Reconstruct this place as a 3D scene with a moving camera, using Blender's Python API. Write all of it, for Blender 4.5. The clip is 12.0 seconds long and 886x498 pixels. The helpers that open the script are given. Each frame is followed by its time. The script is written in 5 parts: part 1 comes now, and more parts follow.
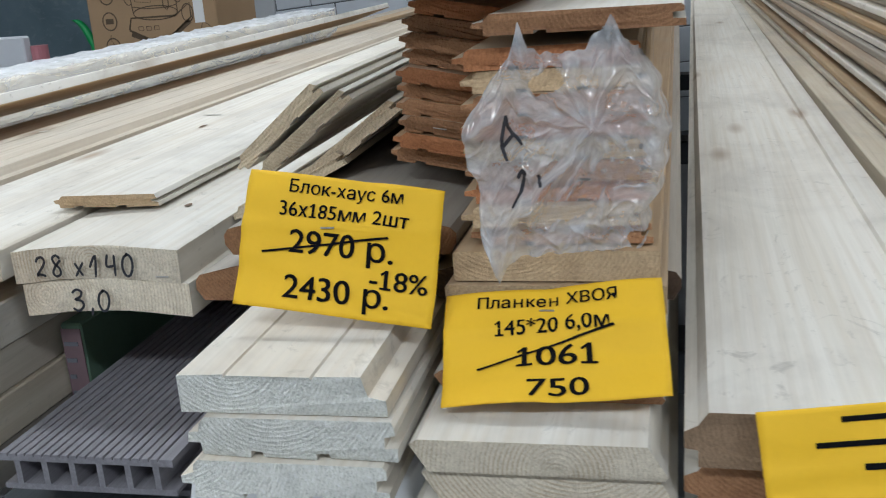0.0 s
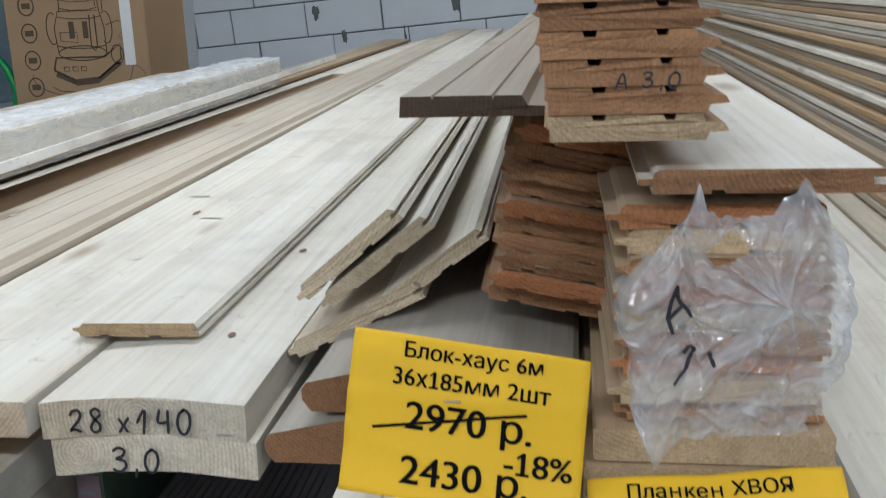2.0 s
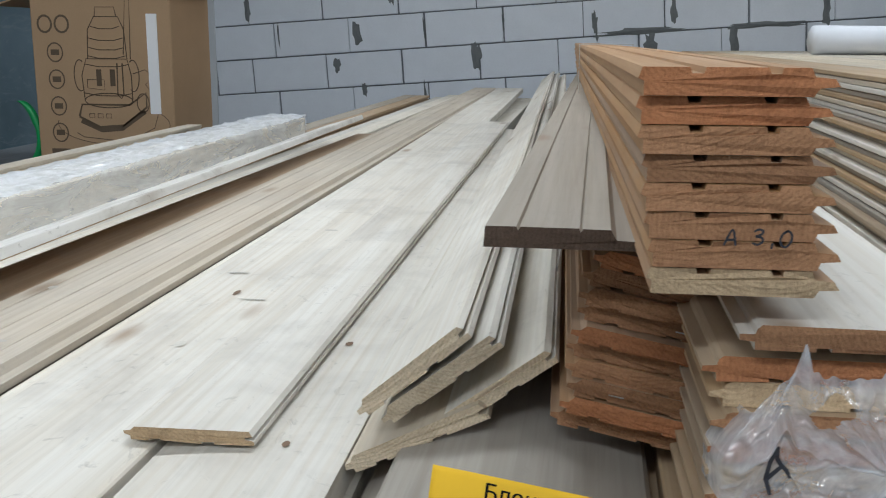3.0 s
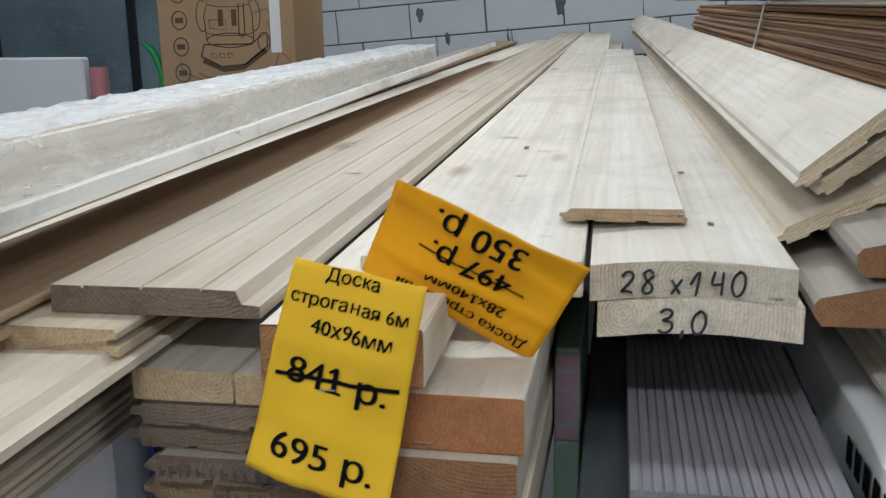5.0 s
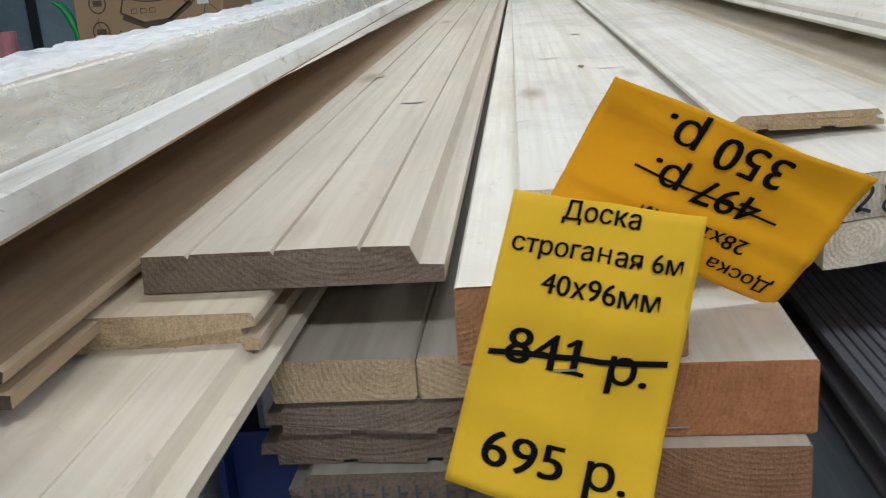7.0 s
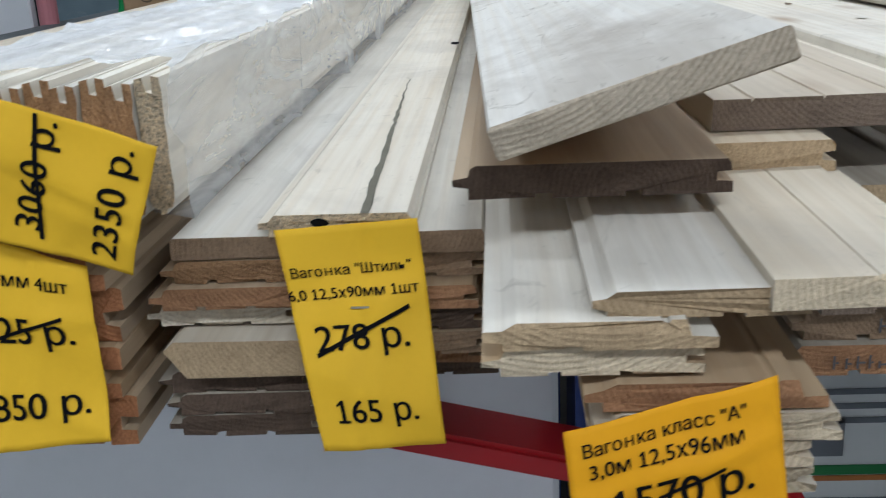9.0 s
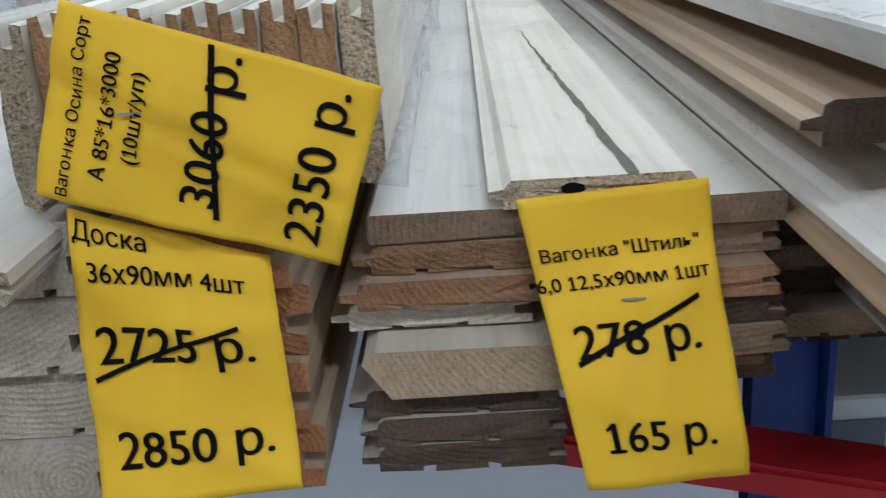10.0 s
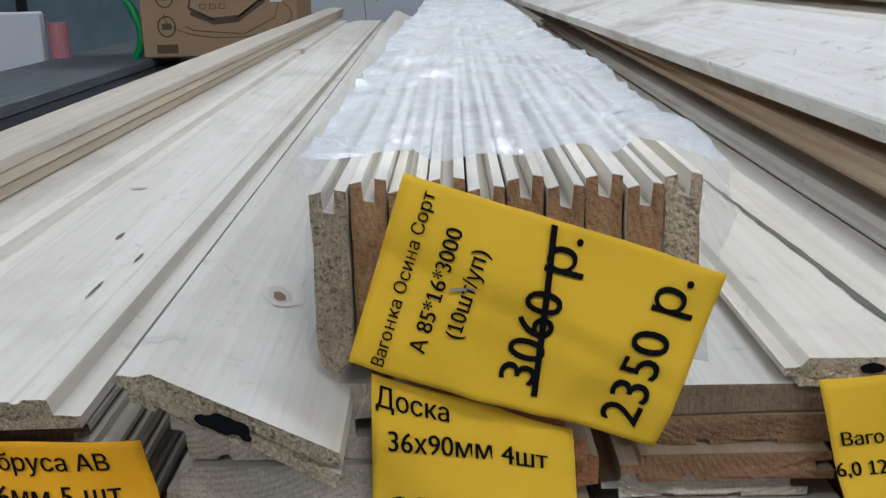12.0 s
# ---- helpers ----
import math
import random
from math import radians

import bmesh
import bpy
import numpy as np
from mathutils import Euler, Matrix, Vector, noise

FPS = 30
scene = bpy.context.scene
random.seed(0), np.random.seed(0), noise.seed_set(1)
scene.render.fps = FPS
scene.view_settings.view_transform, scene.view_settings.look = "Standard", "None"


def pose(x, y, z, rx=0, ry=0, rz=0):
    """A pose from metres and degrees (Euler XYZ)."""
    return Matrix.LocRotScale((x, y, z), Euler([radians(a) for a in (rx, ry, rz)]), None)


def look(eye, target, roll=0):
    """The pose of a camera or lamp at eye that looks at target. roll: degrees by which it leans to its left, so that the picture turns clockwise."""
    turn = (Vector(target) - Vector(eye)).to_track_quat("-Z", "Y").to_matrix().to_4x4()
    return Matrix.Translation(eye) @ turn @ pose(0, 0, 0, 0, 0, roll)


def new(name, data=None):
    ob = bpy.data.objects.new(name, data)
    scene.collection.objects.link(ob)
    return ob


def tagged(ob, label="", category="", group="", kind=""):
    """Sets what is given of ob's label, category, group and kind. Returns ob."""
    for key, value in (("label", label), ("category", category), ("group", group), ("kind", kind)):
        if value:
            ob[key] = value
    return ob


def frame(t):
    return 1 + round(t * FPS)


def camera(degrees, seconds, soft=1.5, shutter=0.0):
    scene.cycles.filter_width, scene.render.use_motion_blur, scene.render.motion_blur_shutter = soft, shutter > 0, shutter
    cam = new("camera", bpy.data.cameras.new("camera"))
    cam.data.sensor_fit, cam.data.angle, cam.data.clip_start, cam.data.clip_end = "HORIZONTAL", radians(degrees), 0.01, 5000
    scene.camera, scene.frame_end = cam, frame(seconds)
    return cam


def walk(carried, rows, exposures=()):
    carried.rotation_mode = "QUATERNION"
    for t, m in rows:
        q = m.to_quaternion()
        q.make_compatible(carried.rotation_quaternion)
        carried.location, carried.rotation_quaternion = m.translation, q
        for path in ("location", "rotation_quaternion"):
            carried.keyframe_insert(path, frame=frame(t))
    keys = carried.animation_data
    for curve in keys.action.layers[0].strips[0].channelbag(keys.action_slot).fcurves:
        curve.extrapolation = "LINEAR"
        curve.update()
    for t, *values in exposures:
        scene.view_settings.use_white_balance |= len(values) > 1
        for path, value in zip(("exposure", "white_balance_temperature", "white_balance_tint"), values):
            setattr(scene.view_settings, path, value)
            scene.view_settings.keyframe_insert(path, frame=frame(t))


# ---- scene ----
cam = camera(48.4, 12.0, soft=1.05, shutter=0.25)
PATH = [
    (0, (0.057, -0.037, 1.382), (-0.4, 1.825, 0.813), -4.3),
    (0.5, (-0.017, 0.011, 1.359), (-0.412, 1.894, 0.813), -5.2),
    (1, (-0.034, 0.008, 1.372), (-0.356, 1.889, 0.775), -4.4),
    (1.5, (-0.067, 0.024, 1.405), (-0.342, 1.913, 0.81), -3.4),
    (2, (-0.105, 0.045, 1.447), (-0.371, 1.96, 0.934), -2.0),
    (2.5, (-0.125, 0.069, 1.486), (-0.392, 1.999, 1.034), -0.4),
    (2.7, (-0.133, 0.07, 1.498), (-0.403, 2.005, 1.071), 0.1),
    (4.3, (-0.358, -0.021, 1.425), (-0.651, 1.915, 1.017), 0.6),
    (4.5, (-0.389, -0.046, 1.407), (-0.712, 1.881, 0.98), 0.2),
    (5, (-0.461, -0.074, 1.362), (-0.818, 1.835, 0.883), -1.0),
    (5.5, (-0.515, -0.061, 1.333), (-0.881, 1.831, 0.798), -1.4),
    (6, (-0.58, 0.018, 1.326), (-0.915, 1.909, 0.768), -3.5),
    (6.5, (-0.628, 0.06, 1.316), (-0.859, 1.964, 0.748), -4.3),
    (6.7, (-0.631, 0.067, 1.316), (-0.842, 1.972, 0.746), -4.2),
    (8.3, (-0.877, -0.011, 1.309), (-0.982, 1.888, 0.691), -3.6),
    (8.5, (-0.909, -0.039, 1.309), (-1.003, 1.862, 0.696), -3.3),
    (9, (-0.979, -0.079, 1.286), (-1.078, 1.822, 0.67), -2.7),
    (9.5, (-1.058, -0.015, 1.267), (-1.152, 1.879, 0.633), -2.2),
    (10, (-1.123, 0.048, 1.247), (-1.17, 1.939, 0.597), -4.0),
    (10.5, (-1.168, 0.071, 1.251), (-1.218, 1.955, 0.58), -3.9),
    (11, (-1.203, 0.074, 1.26), (-1.256, 1.96, 0.597), -2.6),
    (11.5, (-1.227, 0.072, 1.281), (-1.28, 1.97, 0.651), -2.8),
    (12, (-1.251, 0.07, 1.297), (-1.269, 1.993, 0.747), -1.4),
]
EXPOSURES = [(0.0, 0.0, 6300, 10), (2.6, -0.09, 6300, 10), (4.4, -0.11, 6500, 11), (6.6, -0.10, 6450, 10), (8.4, -0.18, 6300, 11), (9.5, -0.06, 6150, 10), (10.3, -0.16, 5850, 10), (11.2, -0.26, 5780, 11), (12.0, -0.29, 6200, 13)]
walk(cam, [(t, look(eye, target, roll)) for t, eye, target, roll in PATH], EXPOSURES)

# ---- light ----
world = bpy.data.worlds.new("world")
world.use_nodes = True
world.node_tree.nodes["Background"].inputs[0].default_value = (0.80, 0.88, 1.0, 1)
world.node_tree.nodes["Background"].inputs[1].default_value = 0.12
scene.world = world
# Unseen lamps; row y=-4.8 is added to brighten the space under the stacks.
LAMP_XY = [(-3.0, -4.8), (-0.6, -4.8), (1.8, -4.8), (-3.0, -1.6), (-0.6, -1.6), (1.8, -1.6), (-3.0, 1.6), (-0.6, 1.6), (1.8, 1.6), (-1.8, 4.8), (1.0, 4.8)]
LAMP_WATTS = (17.0, 40.0, 22.5)
CEILING = 3.3

# ---- materials ----
MATS = {}


class Nodes:
    """A small builder for node materials."""

    def __init__(self, name):
        self.mat = bpy.data.materials.new(name)
        self.mat.use_nodes = True
        self.tree = self.mat.node_tree
        self.bsdf = self.tree.nodes["Principled BSDF"]
        MATS[name] = self.mat

    def add(self, kind, **inputs):
        node = self.tree.nodes.new(kind)
        for key, value in inputs.items():
            self.put(node.inputs[key.replace("_", " ")], value)
        return node

    def put(self, socket, value):
        if isinstance(value, bpy.types.NodeSocket):
            self.tree.links.new(value, socket)
        else:
            socket.default_value = value

    def math(self, op, a, b=0.0):
        node = self.tree.nodes.new("ShaderNodeMath")
        node.operation = op
        self.put(node.inputs[0], a)
        self.put(node.inputs[1], b)
        return node.outputs[0]

    def mix(self, fac, a, b, blend="MIX"):
        node = self.tree.nodes.new("ShaderNodeMix")
        node.data_type, node.blend_type = "RGBA", blend
        self.put(node.inputs[0], fac)
        self.put(node.inputs[6], a if isinstance(a, bpy.types.NodeSocket) else (*a, 1))
        self.put(node.inputs[7], b if isinstance(b, bpy.types.NodeSocket) else (*b, 1))
        return node.outputs[2]

    def ramp(self, value, low, high):
        node = self.tree.nodes.new("ShaderNodeMapRange")
        self.put(node.inputs[0], value)
        node.inputs[1].default_value, node.inputs[2].default_value = low, high
        return node.outputs[0]

    def coords(self, scale=(1, 1, 1), spread=10.0, shift=0.0):
        """Object coordinates, shifted by each object's own random number."""
        base = self.tree.nodes.new("ShaderNodeTexCoord").outputs["Object"]
        rnd = self.tree.nodes.new("ShaderNodeObjectInfo").outputs["Random"]
        comb = self.tree.nodes.new("ShaderNodeCombineXYZ")
        mid = self.math("SUBTRACT", rnd, shift)
        other = self.math("SUBTRACT", self.math("FRACT", self.math("MULTIPLY", rnd, 17.3)), shift)
        self.put(comb.inputs[0], self.math("MULTIPLY", mid, spread))
        self.put(comb.inputs[1], self.math("MULTIPLY", rnd, spread * 3.7))
        self.put(comb.inputs[2], self.math("MULTIPLY", other, spread))
        plus = self.tree.nodes.new("ShaderNodeVectorMath")
        self.put(plus.inputs[0], base)
        self.put(plus.inputs[1], comb.outputs[0])
        mul = self.tree.nodes.new("ShaderNodeVectorMath")
        mul.operation = "MULTIPLY"
        self.put(mul.inputs[0], plus.outputs[0])
        mul.inputs[1].default_value = scale
        return mul.outputs[0], rnd

    def noise(self, vec, scale=1.0, detail=4.0, rough=0.55, distort=0.0):
        return self.add("ShaderNodeTexNoise", Vector=vec, Scale=scale, Detail=detail, Roughness=rough, Distortion=distort).outputs["Fac"]

    def bump(self, height, strength=0.3, distance=0.002):
        node = self.add("ShaderNodeBump", Height=height, Strength=strength, Distance=distance)
        self.put(self.bsdf.inputs["Normal"], node.outputs[0])

    def finish(self, color, rough=0.6, metal=0.0, spec=0.3):
        self.put(self.bsdf.inputs["Base Color"], color if isinstance(color, bpy.types.NodeSocket) else (*color, 1))
        self.put(self.bsdf.inputs["Roughness"], rough)
        self.put(self.bsdf.inputs["Metallic"], metal)
        self.put(self.bsdf.inputs["Specular IOR Level"], spec)
        return self.mat


def wood_face(name, light, dark, knots=0.6, dirt=0.15):
    n = Nodes(name)
    wide, rnd = n.coords((17, 0.75, 17))
    fine, _ = n.coords((230, 5, 230))
    blot, _ = n.coords((7, 4.5, 7))
    scuff, _ = n.coords((34, 20, 34))
    knot, _ = n.coords((8, 2.4, 8))
    grain = n.ramp(n.noise(wide, 1.0, 6, 0.62, 1.3), 0.34, 0.70)
    col = n.mix(n.math("MULTIPLY", grain, 0.85), light, dark)
    ring_vec, _ = n.coords((30, 0.8, 30))
    rings = n.add("ShaderNodeTexWave", Vector=ring_vec, Scale=0.75, Distortion=7.0, Detail=2.0, Detail_Scale=0.5)
    late = n.math("MULTIPLY", n.ramp(rings.outputs["Fac"], 0.55, 1.0), n.ramp(n.noise(blot, 0.6, 3), 0.3, 0.65))
    col = n.mix(n.math("MULTIPLY", late, 0.30), col, tuple(c * k for c, k in zip(dark, (0.95, 0.88, 0.78))))
    fib = n.noise(fine, 1.0, 3)
    col = n.mix(n.math("MULTIPLY", n.ramp(fib, 0.45, 0.8), 0.28), col, tuple(c * 0.72 for c in dark))
    stain = n.ramp(n.noise(blot, 1.0, 5, 0.62, 0.6), 0.48, 0.76)
    col = n.mix(n.math("MULTIPLY", stain, dirt), col, (0.40, 0.365, 0.32))
    rub = n.ramp(n.noise(scuff, 1.0, 4, 0.7, 2.0), 0.60, 0.74)
    col = n.mix(n.math("MULTIPLY", rub, dirt * 0.8), col, (0.30, 0.27, 0.23))
    streak, _ = n.coords((26, 3.2, 26))
    drag = n.ramp(n.noise(streak, 1.0, 5, 0.7, 3.0), 0.62, 0.78)
    col = n.mix(n.math("MULTIPLY", drag, dirt * 0.7), col, (0.24, 0.205, 0.17))
    vor = n.add("ShaderNodeTexVoronoi", Vector=knot, Scale=1.0)
    spot = n.ramp(vor.outputs["Distance"], 0.13, 0.04)
    col = n.mix(n.math("MULTIPLY", spot, knots), col, (0.26, 0.15, 0.075))
    halo = n.ramp(vor.outputs["Distance"], 0.32, 0.12)
    col = n.mix(n.math("MULTIPLY", halo, knots * 0.22), col, dark)
    hsv = n.add("ShaderNodeHueSaturation", Color=col)
    n.put(hsv.inputs["Value"], n.math("ADD", n.math("MULTIPLY", rnd, 0.16), 0.9))
    n.put(hsv.inputs["Saturation"], n.math("ADD", n.math("MULTIPLY", rnd, 0.3), 0.82))
    n.bump(n.math("ADD", grain, fib), 0.25, 0.0012)
    return n.finish(hsv.outputs[0], 0.62, spec=0.25)


def wood_end(name, light, dark, rings=0.3, rough_saw=0.6, coarse=1.0, hatch=0.6):
    """Sawn end grain: faint growth rings, fine saw hatching, torn specks and a few stains."""
    n = Nodes(name)
    ring, rnd = n.coords((1, 1, 1), 0.13, 0.95)
    saw, _ = n.coords((900, 30, 110))
    blot, _ = n.coords((30, 6, 30))
    grit, _ = n.coords((640, 640, 640))
    torn, _ = n.coords((150, 150, 190))
    turned = n.add("ShaderNodeVectorRotate", Vector=saw, Angle=0.5)
    turned.rotation_type = "Y_AXIS"
    wave = n.add("ShaderNodeTexWave", Vector=ring, Scale=105.0, Distortion=4.0, Detail=2.0, Detail_Scale=0.25)
    wave.wave_type, wave.rings_direction = "RINGS", "Y"
    rg = n.ramp(wave.outputs["Fac"], 0.25, 1.0)
    patch = n.ramp(n.noise(blot, 1.3, 3, 0.5), 0.38, 0.62)
    col = n.mix(n.math("MULTIPLY", n.math("MULTIPLY", rg, rings), n.math("ADD", n.math("MULTIPLY", patch, 0.8), 0.2)), light, dark)
    sw = n.noise(turned.outputs[0], 1.0, 2, 0.5)
    col = n.mix(n.math("MULTIPLY", n.ramp(sw, 0.5, 0.72), 0.3 * hatch), col, tuple(c * 0.6 for c in dark))
    speck = n.noise(grit, 1.0, 3, 0.75)
    tear = n.noise(torn, 1.0, 4, 0.7, 0.8)
    both = n.math("ADD", n.math("MULTIPLY", speck, 0.6), n.math("MULTIPLY", tear, 0.4))
    col = n.mix(n.math("MULTIPLY", n.ramp(both, 0.50, 0.62), min(0.9, 0.36 * coarse)), col, tuple(min(1, c * 1.45) for c in light))
    col = n.mix(n.math("MULTIPLY", n.ramp(both, 0.48, 0.38), min(0.9, 0.30 * coarse)), col, tuple(c * 0.42 for c in dark))
    st = n.ramp(n.noise(blot, 1.0, 5, 0.6), 0.52, 0.75)
    col = n.mix(n.math("MULTIPLY", st, 0.4), col, tuple(c * 0.55 for c in dark))
    hsv = n.add("ShaderNodeHueSaturation", Color=col)
    n.put(hsv.inputs["Value"], n.math("ADD", n.math("MULTIPLY", rnd, 0.4), 0.8))
    n.bump(n.math("ADD", n.math("ADD", n.math("MULTIPLY", sw, hatch * 0.6), n.math("MULTIPLY", both, 1.2 * coarse)), n.math("MULTIPLY", rg, 0.15)), rough_saw, 0.0035)
    return n.finish(hsv.outputs[0], 0.85, spec=0.12)


wood_face("pine_pale", (0.68, 0.61, 0.50), (0.50, 0.41, 0.29), 0.8, 0.55)
wood_face("pine_white", (0.77, 0.735, 0.665), (0.62, 0.555, 0.455), 0.8, 0.55)
wood_face("pine_scuffed", (0.75, 0.735, 0.70), (0.63, 0.60, 0.545), 0.3, 1.15)
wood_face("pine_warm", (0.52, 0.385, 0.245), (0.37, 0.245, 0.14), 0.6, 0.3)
wood_face("pine_cream", (0.66, 0.575, 0.455), (0.49, 0.39, 0.275), 0.7, 0.35)
wood_face("pine_grey", (0.44, 0.395, 0.335), (0.31, 0.265, 0.21), 0.5, 0.5)
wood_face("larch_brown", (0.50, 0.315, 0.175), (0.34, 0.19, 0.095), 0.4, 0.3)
wood_end("end_pale", (0.66, 0.59, 0.475), (0.45, 0.35, 0.235), 0.6, 0.6, 1.0, 0.4)
wood_end("end_cream", (0.60, 0.495, 0.355), (0.41, 0.31, 0.195), 0.5)
wood_end("end_chalk", (0.77, 0.765, 0.70), (0.56, 0.565, 0.51), 0.22, 0.9, 1.3, 0.3)
wood_end("end_tan", (0.50, 0.365, 0.225), (0.33, 0.215, 0.12))
wood_end("end_brown", (0.36, 0.19, 0.10), (0.22, 0.10, 0.05))
wood_end("end_red", (0.43, 0.185, 0.085), (0.28, 0.10, 0.045))
wood_end("end_grey", (0.46, 0.39, 0.305), (0.29, 0.23, 0.16), 0.6)
# A darker end_tan that holds the dim light on stack ends in its colour.
wood_end("end_umber", (0.31, 0.21, 0.135), (0.20, 0.13, 0.08))
wood_end("end_rust", (0.38, 0.22, 0.115), (0.24, 0.125, 0.06), 0.2, 0.8, 1.5, 0.4)
wood_end("end_dirty", (0.25, 0.185, 0.14), (0.15, 0.105, 0.075), 0.35)
# Dark brown ends, made darker still so stack-bottom shade sits in the colour.
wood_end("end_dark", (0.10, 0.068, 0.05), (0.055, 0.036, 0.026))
wood_end("end_bark", (0.70, 0.56, 0.385), (0.33, 0.225, 0.135), 0.03, 1.0, 2.6, 0.3)


def plain(name, color, rough=0.6, metal=0.0, spec=0.3, vary=0.15, scale=12.0, bump=0.1):
    n = Nodes(name)
    big, _ = n.coords((1, 1, 1))
    a = n.noise(big, scale, 5, 0.6)
    b = n.noise(big, scale * 14, 3, 0.6)
    col = n.mix(n.math("MULTIPLY", n.ramp(a, 0.35, 0.75), vary * 2), color, tuple(c * 0.7 for c in color))
    col = n.mix(n.math("MULTIPLY", n.ramp(b, 0.45, 0.8), vary), col, tuple(c * 0.55 for c in color))
    n.bump(n.math("ADD", a, b), bump, 0.002)
    return n.finish(col, rough, metal, spec)


plain("tag_yellow", (0.82, 0.485, 0.03), 0.6, spec=0.14, vary=0.05, scale=18, bump=0.04)
plain("tag_orange", (0.82, 0.375, 0.012), 0.6, spec=0.14, vary=0.05, scale=18, bump=0.04)
plain("ink", (0.007, 0.007, 0.008), 0.9, spec=0.04, vary=0.0)
plain("marker_ink", (0.03, 0.032, 0.04), 0.5, vary=0.0)
plain("marker_faded", (0.10, 0.095, 0.10), 0.6, vary=0.3, scale=120)
plain("knot_ring", (0.53, 0.49, 0.43), 0.7, vary=0.2, scale=200)
plain("knot_halo", (0.655, 0.615, 0.54), 0.7, vary=0.2, scale=200)
plain("split_grey", (0.17, 0.16, 0.125), 0.9, vary=0.3, scale=90)
plain("knot_brown", (0.21, 0.13, 0.08), 0.7, vary=0.3, scale=300)
plain("steel_staple", (0.6, 0.6, 0.6), 0.35, 0.9)
plain("block_white", (0.68, 0.71, 0.755), 0.9, vary=0.10, scale=6, bump=0.35)
plain("mortar_pale", (0.20, 0.21, 0.225), 0.95, vary=0.2, scale=10, bump=0.5)
plain("mortar_dark", (0.17, 0.18, 0.18), 0.95, vary=0.25, scale=30, bump=0.9)
plain("plaster", (0.55, 0.565, 0.58), 0.9, vary=0.08, scale=2, bump=0.1)
plain("ceiling_white", (0.78, 0.78, 0.78), 0.9, vary=0.04, scale=1.5)
plain("floor_concrete", (0.22, 0.225, 0.23), 0.55, vary=0.2, scale=3, bump=0.1)
plain("sheet_white", (0.88, 0.90, 0.94), 0.6, vary=0.06, scale=3, bump=0.05)
plain("carton_brown", (0.40, 0.265, 0.155), 0.85, vary=0.1, scale=8, bump=0.06)
plain("carton_print", (0.12, 0.085, 0.055), 0.8, vary=0.1)
plain("paper_white", (0.80, 0.80, 0.80), 0.6, vary=0.04)
plain("print_green", (0.03, 0.22, 0.07), 0.5, vary=0.05)
plain("print_orange", (0.55, 0.2, 0.06), 0.5, vary=0.05)
plain("packet_pink", (0.24, 0.16, 0.18), 0.6, vary=0.1)
plain("packet_green", (0.13, 0.21, 0.15), 0.6, vary=0.1)
plain("print_grey", (0.2, 0.21, 0.24), 0.5, vary=0.1)
plain("rack_red", (0.48, 0.012, 0.018), 0.35, spec=0.5, vary=0.08, bump=0.03)
plain("rack_blue", (0.02, 0.05, 0.24), 0.4, spec=0.5, vary=0.08, bump=0.03)
plain("dark_metal", (0.035, 0.037, 0.042), 0.5, 0.3, vary=0.15)
plain("green_plastic", (0.0, 0.27, 0.07), 0.4, spec=0.5, vary=0.05)
plain("pink_plastic", (0.55, 0.22, 0.25), 0.4, vary=0.1)
plain("frame_dark", (0.025, 0.03, 0.035), 0.4, vary=0.1)
plain("foam_white", (0.72, 0.74, 0.78), 0.7, vary=0.06)


def decking(name, color, scale):
    n = Nodes(name)
    vec, _ = n.coords(scale)
    vec2, _ = n.coords((20, 6, 20))
    a = n.noise(vec, 1.0, 4, 0.65)
    b = n.noise(vec2, 1.0, 4)
    col = n.mix(n.math("MULTIPLY", n.ramp(a, 0.4, 0.75), 0.6), color, tuple(c * 1.7 for c in color))
    col = n.mix(n.math("MULTIPLY", n.ramp(b, 0.4, 0.75), 0.5), col, tuple(c * 0.6 for c in color))
    n.bump(a, 0.5, 0.0015)
    n.finish(col, 0.55, spec=0.4)


decking("wpc_violet", (0.185, 0.177, 0.194), (300, 8, 300))
decking("wpc_grey", (0.125, 0.14, 0.153), (130, 7, 130))


def film(name, clear, milk, gloss=0.2, crinkle=0.35, stretch=1.5, tone=1.0):
    """Thin plastic: clear in part, milky in the folds, glossy all over."""
    n = Nodes(name)
    vec, _ = n.coords((1, stretch, 1))
    a = n.ramp(n.noise(vec, 15, 5, 0.65, 1.5), 0.36, 0.72)
    t = n.tree
    clr = n.add("ShaderNodeBsdfTransparent")
    dif = n.add("ShaderNodeBsdfDiffuse", Color=(0.90 * tone, 0.94 * tone, 0.99 * tone, 1))
    trl = n.add("ShaderNodeBsdfTranslucent", Color=(0.85, 0.87, 0.92, 1))
    gls = n.add("ShaderNodeBsdfGlossy", Color=(1, 1, 1, 1), Roughness=0.16)
    body = n.add("ShaderNodeMixShader", Fac=0.25)
    t.links.new(dif.outputs[0], body.inputs[1])
    t.links.new(trl.outputs[0], body.inputs[2])
    see = n.add("ShaderNodeMixShader")
    n.put(see.inputs[0], n.math("ADD", n.math("MULTIPLY", a, milk - clear), clear))
    t.links.new(clr.outputs[0], see.inputs[1])
    t.links.new(body.outputs[0], see.inputs[2])
    top = n.add("ShaderNodeMixShader", Fac=gloss)
    t.links.new(see.outputs[0], top.inputs[1])
    t.links.new(gls.outputs[0], top.inputs[2])
    wrinkle = n.noise(vec, 26, 3, 0.6, 2.5)
    bump = n.add("ShaderNodeBump", Height=wrinkle, Strength=crinkle, Distance=0.005)
    for node in (dif, gls, trl):
        t.links.new(bump.outputs[0], node.inputs["Normal"])
    t.links.new(top.outputs[0], t.nodes["Material Output"].inputs[0])


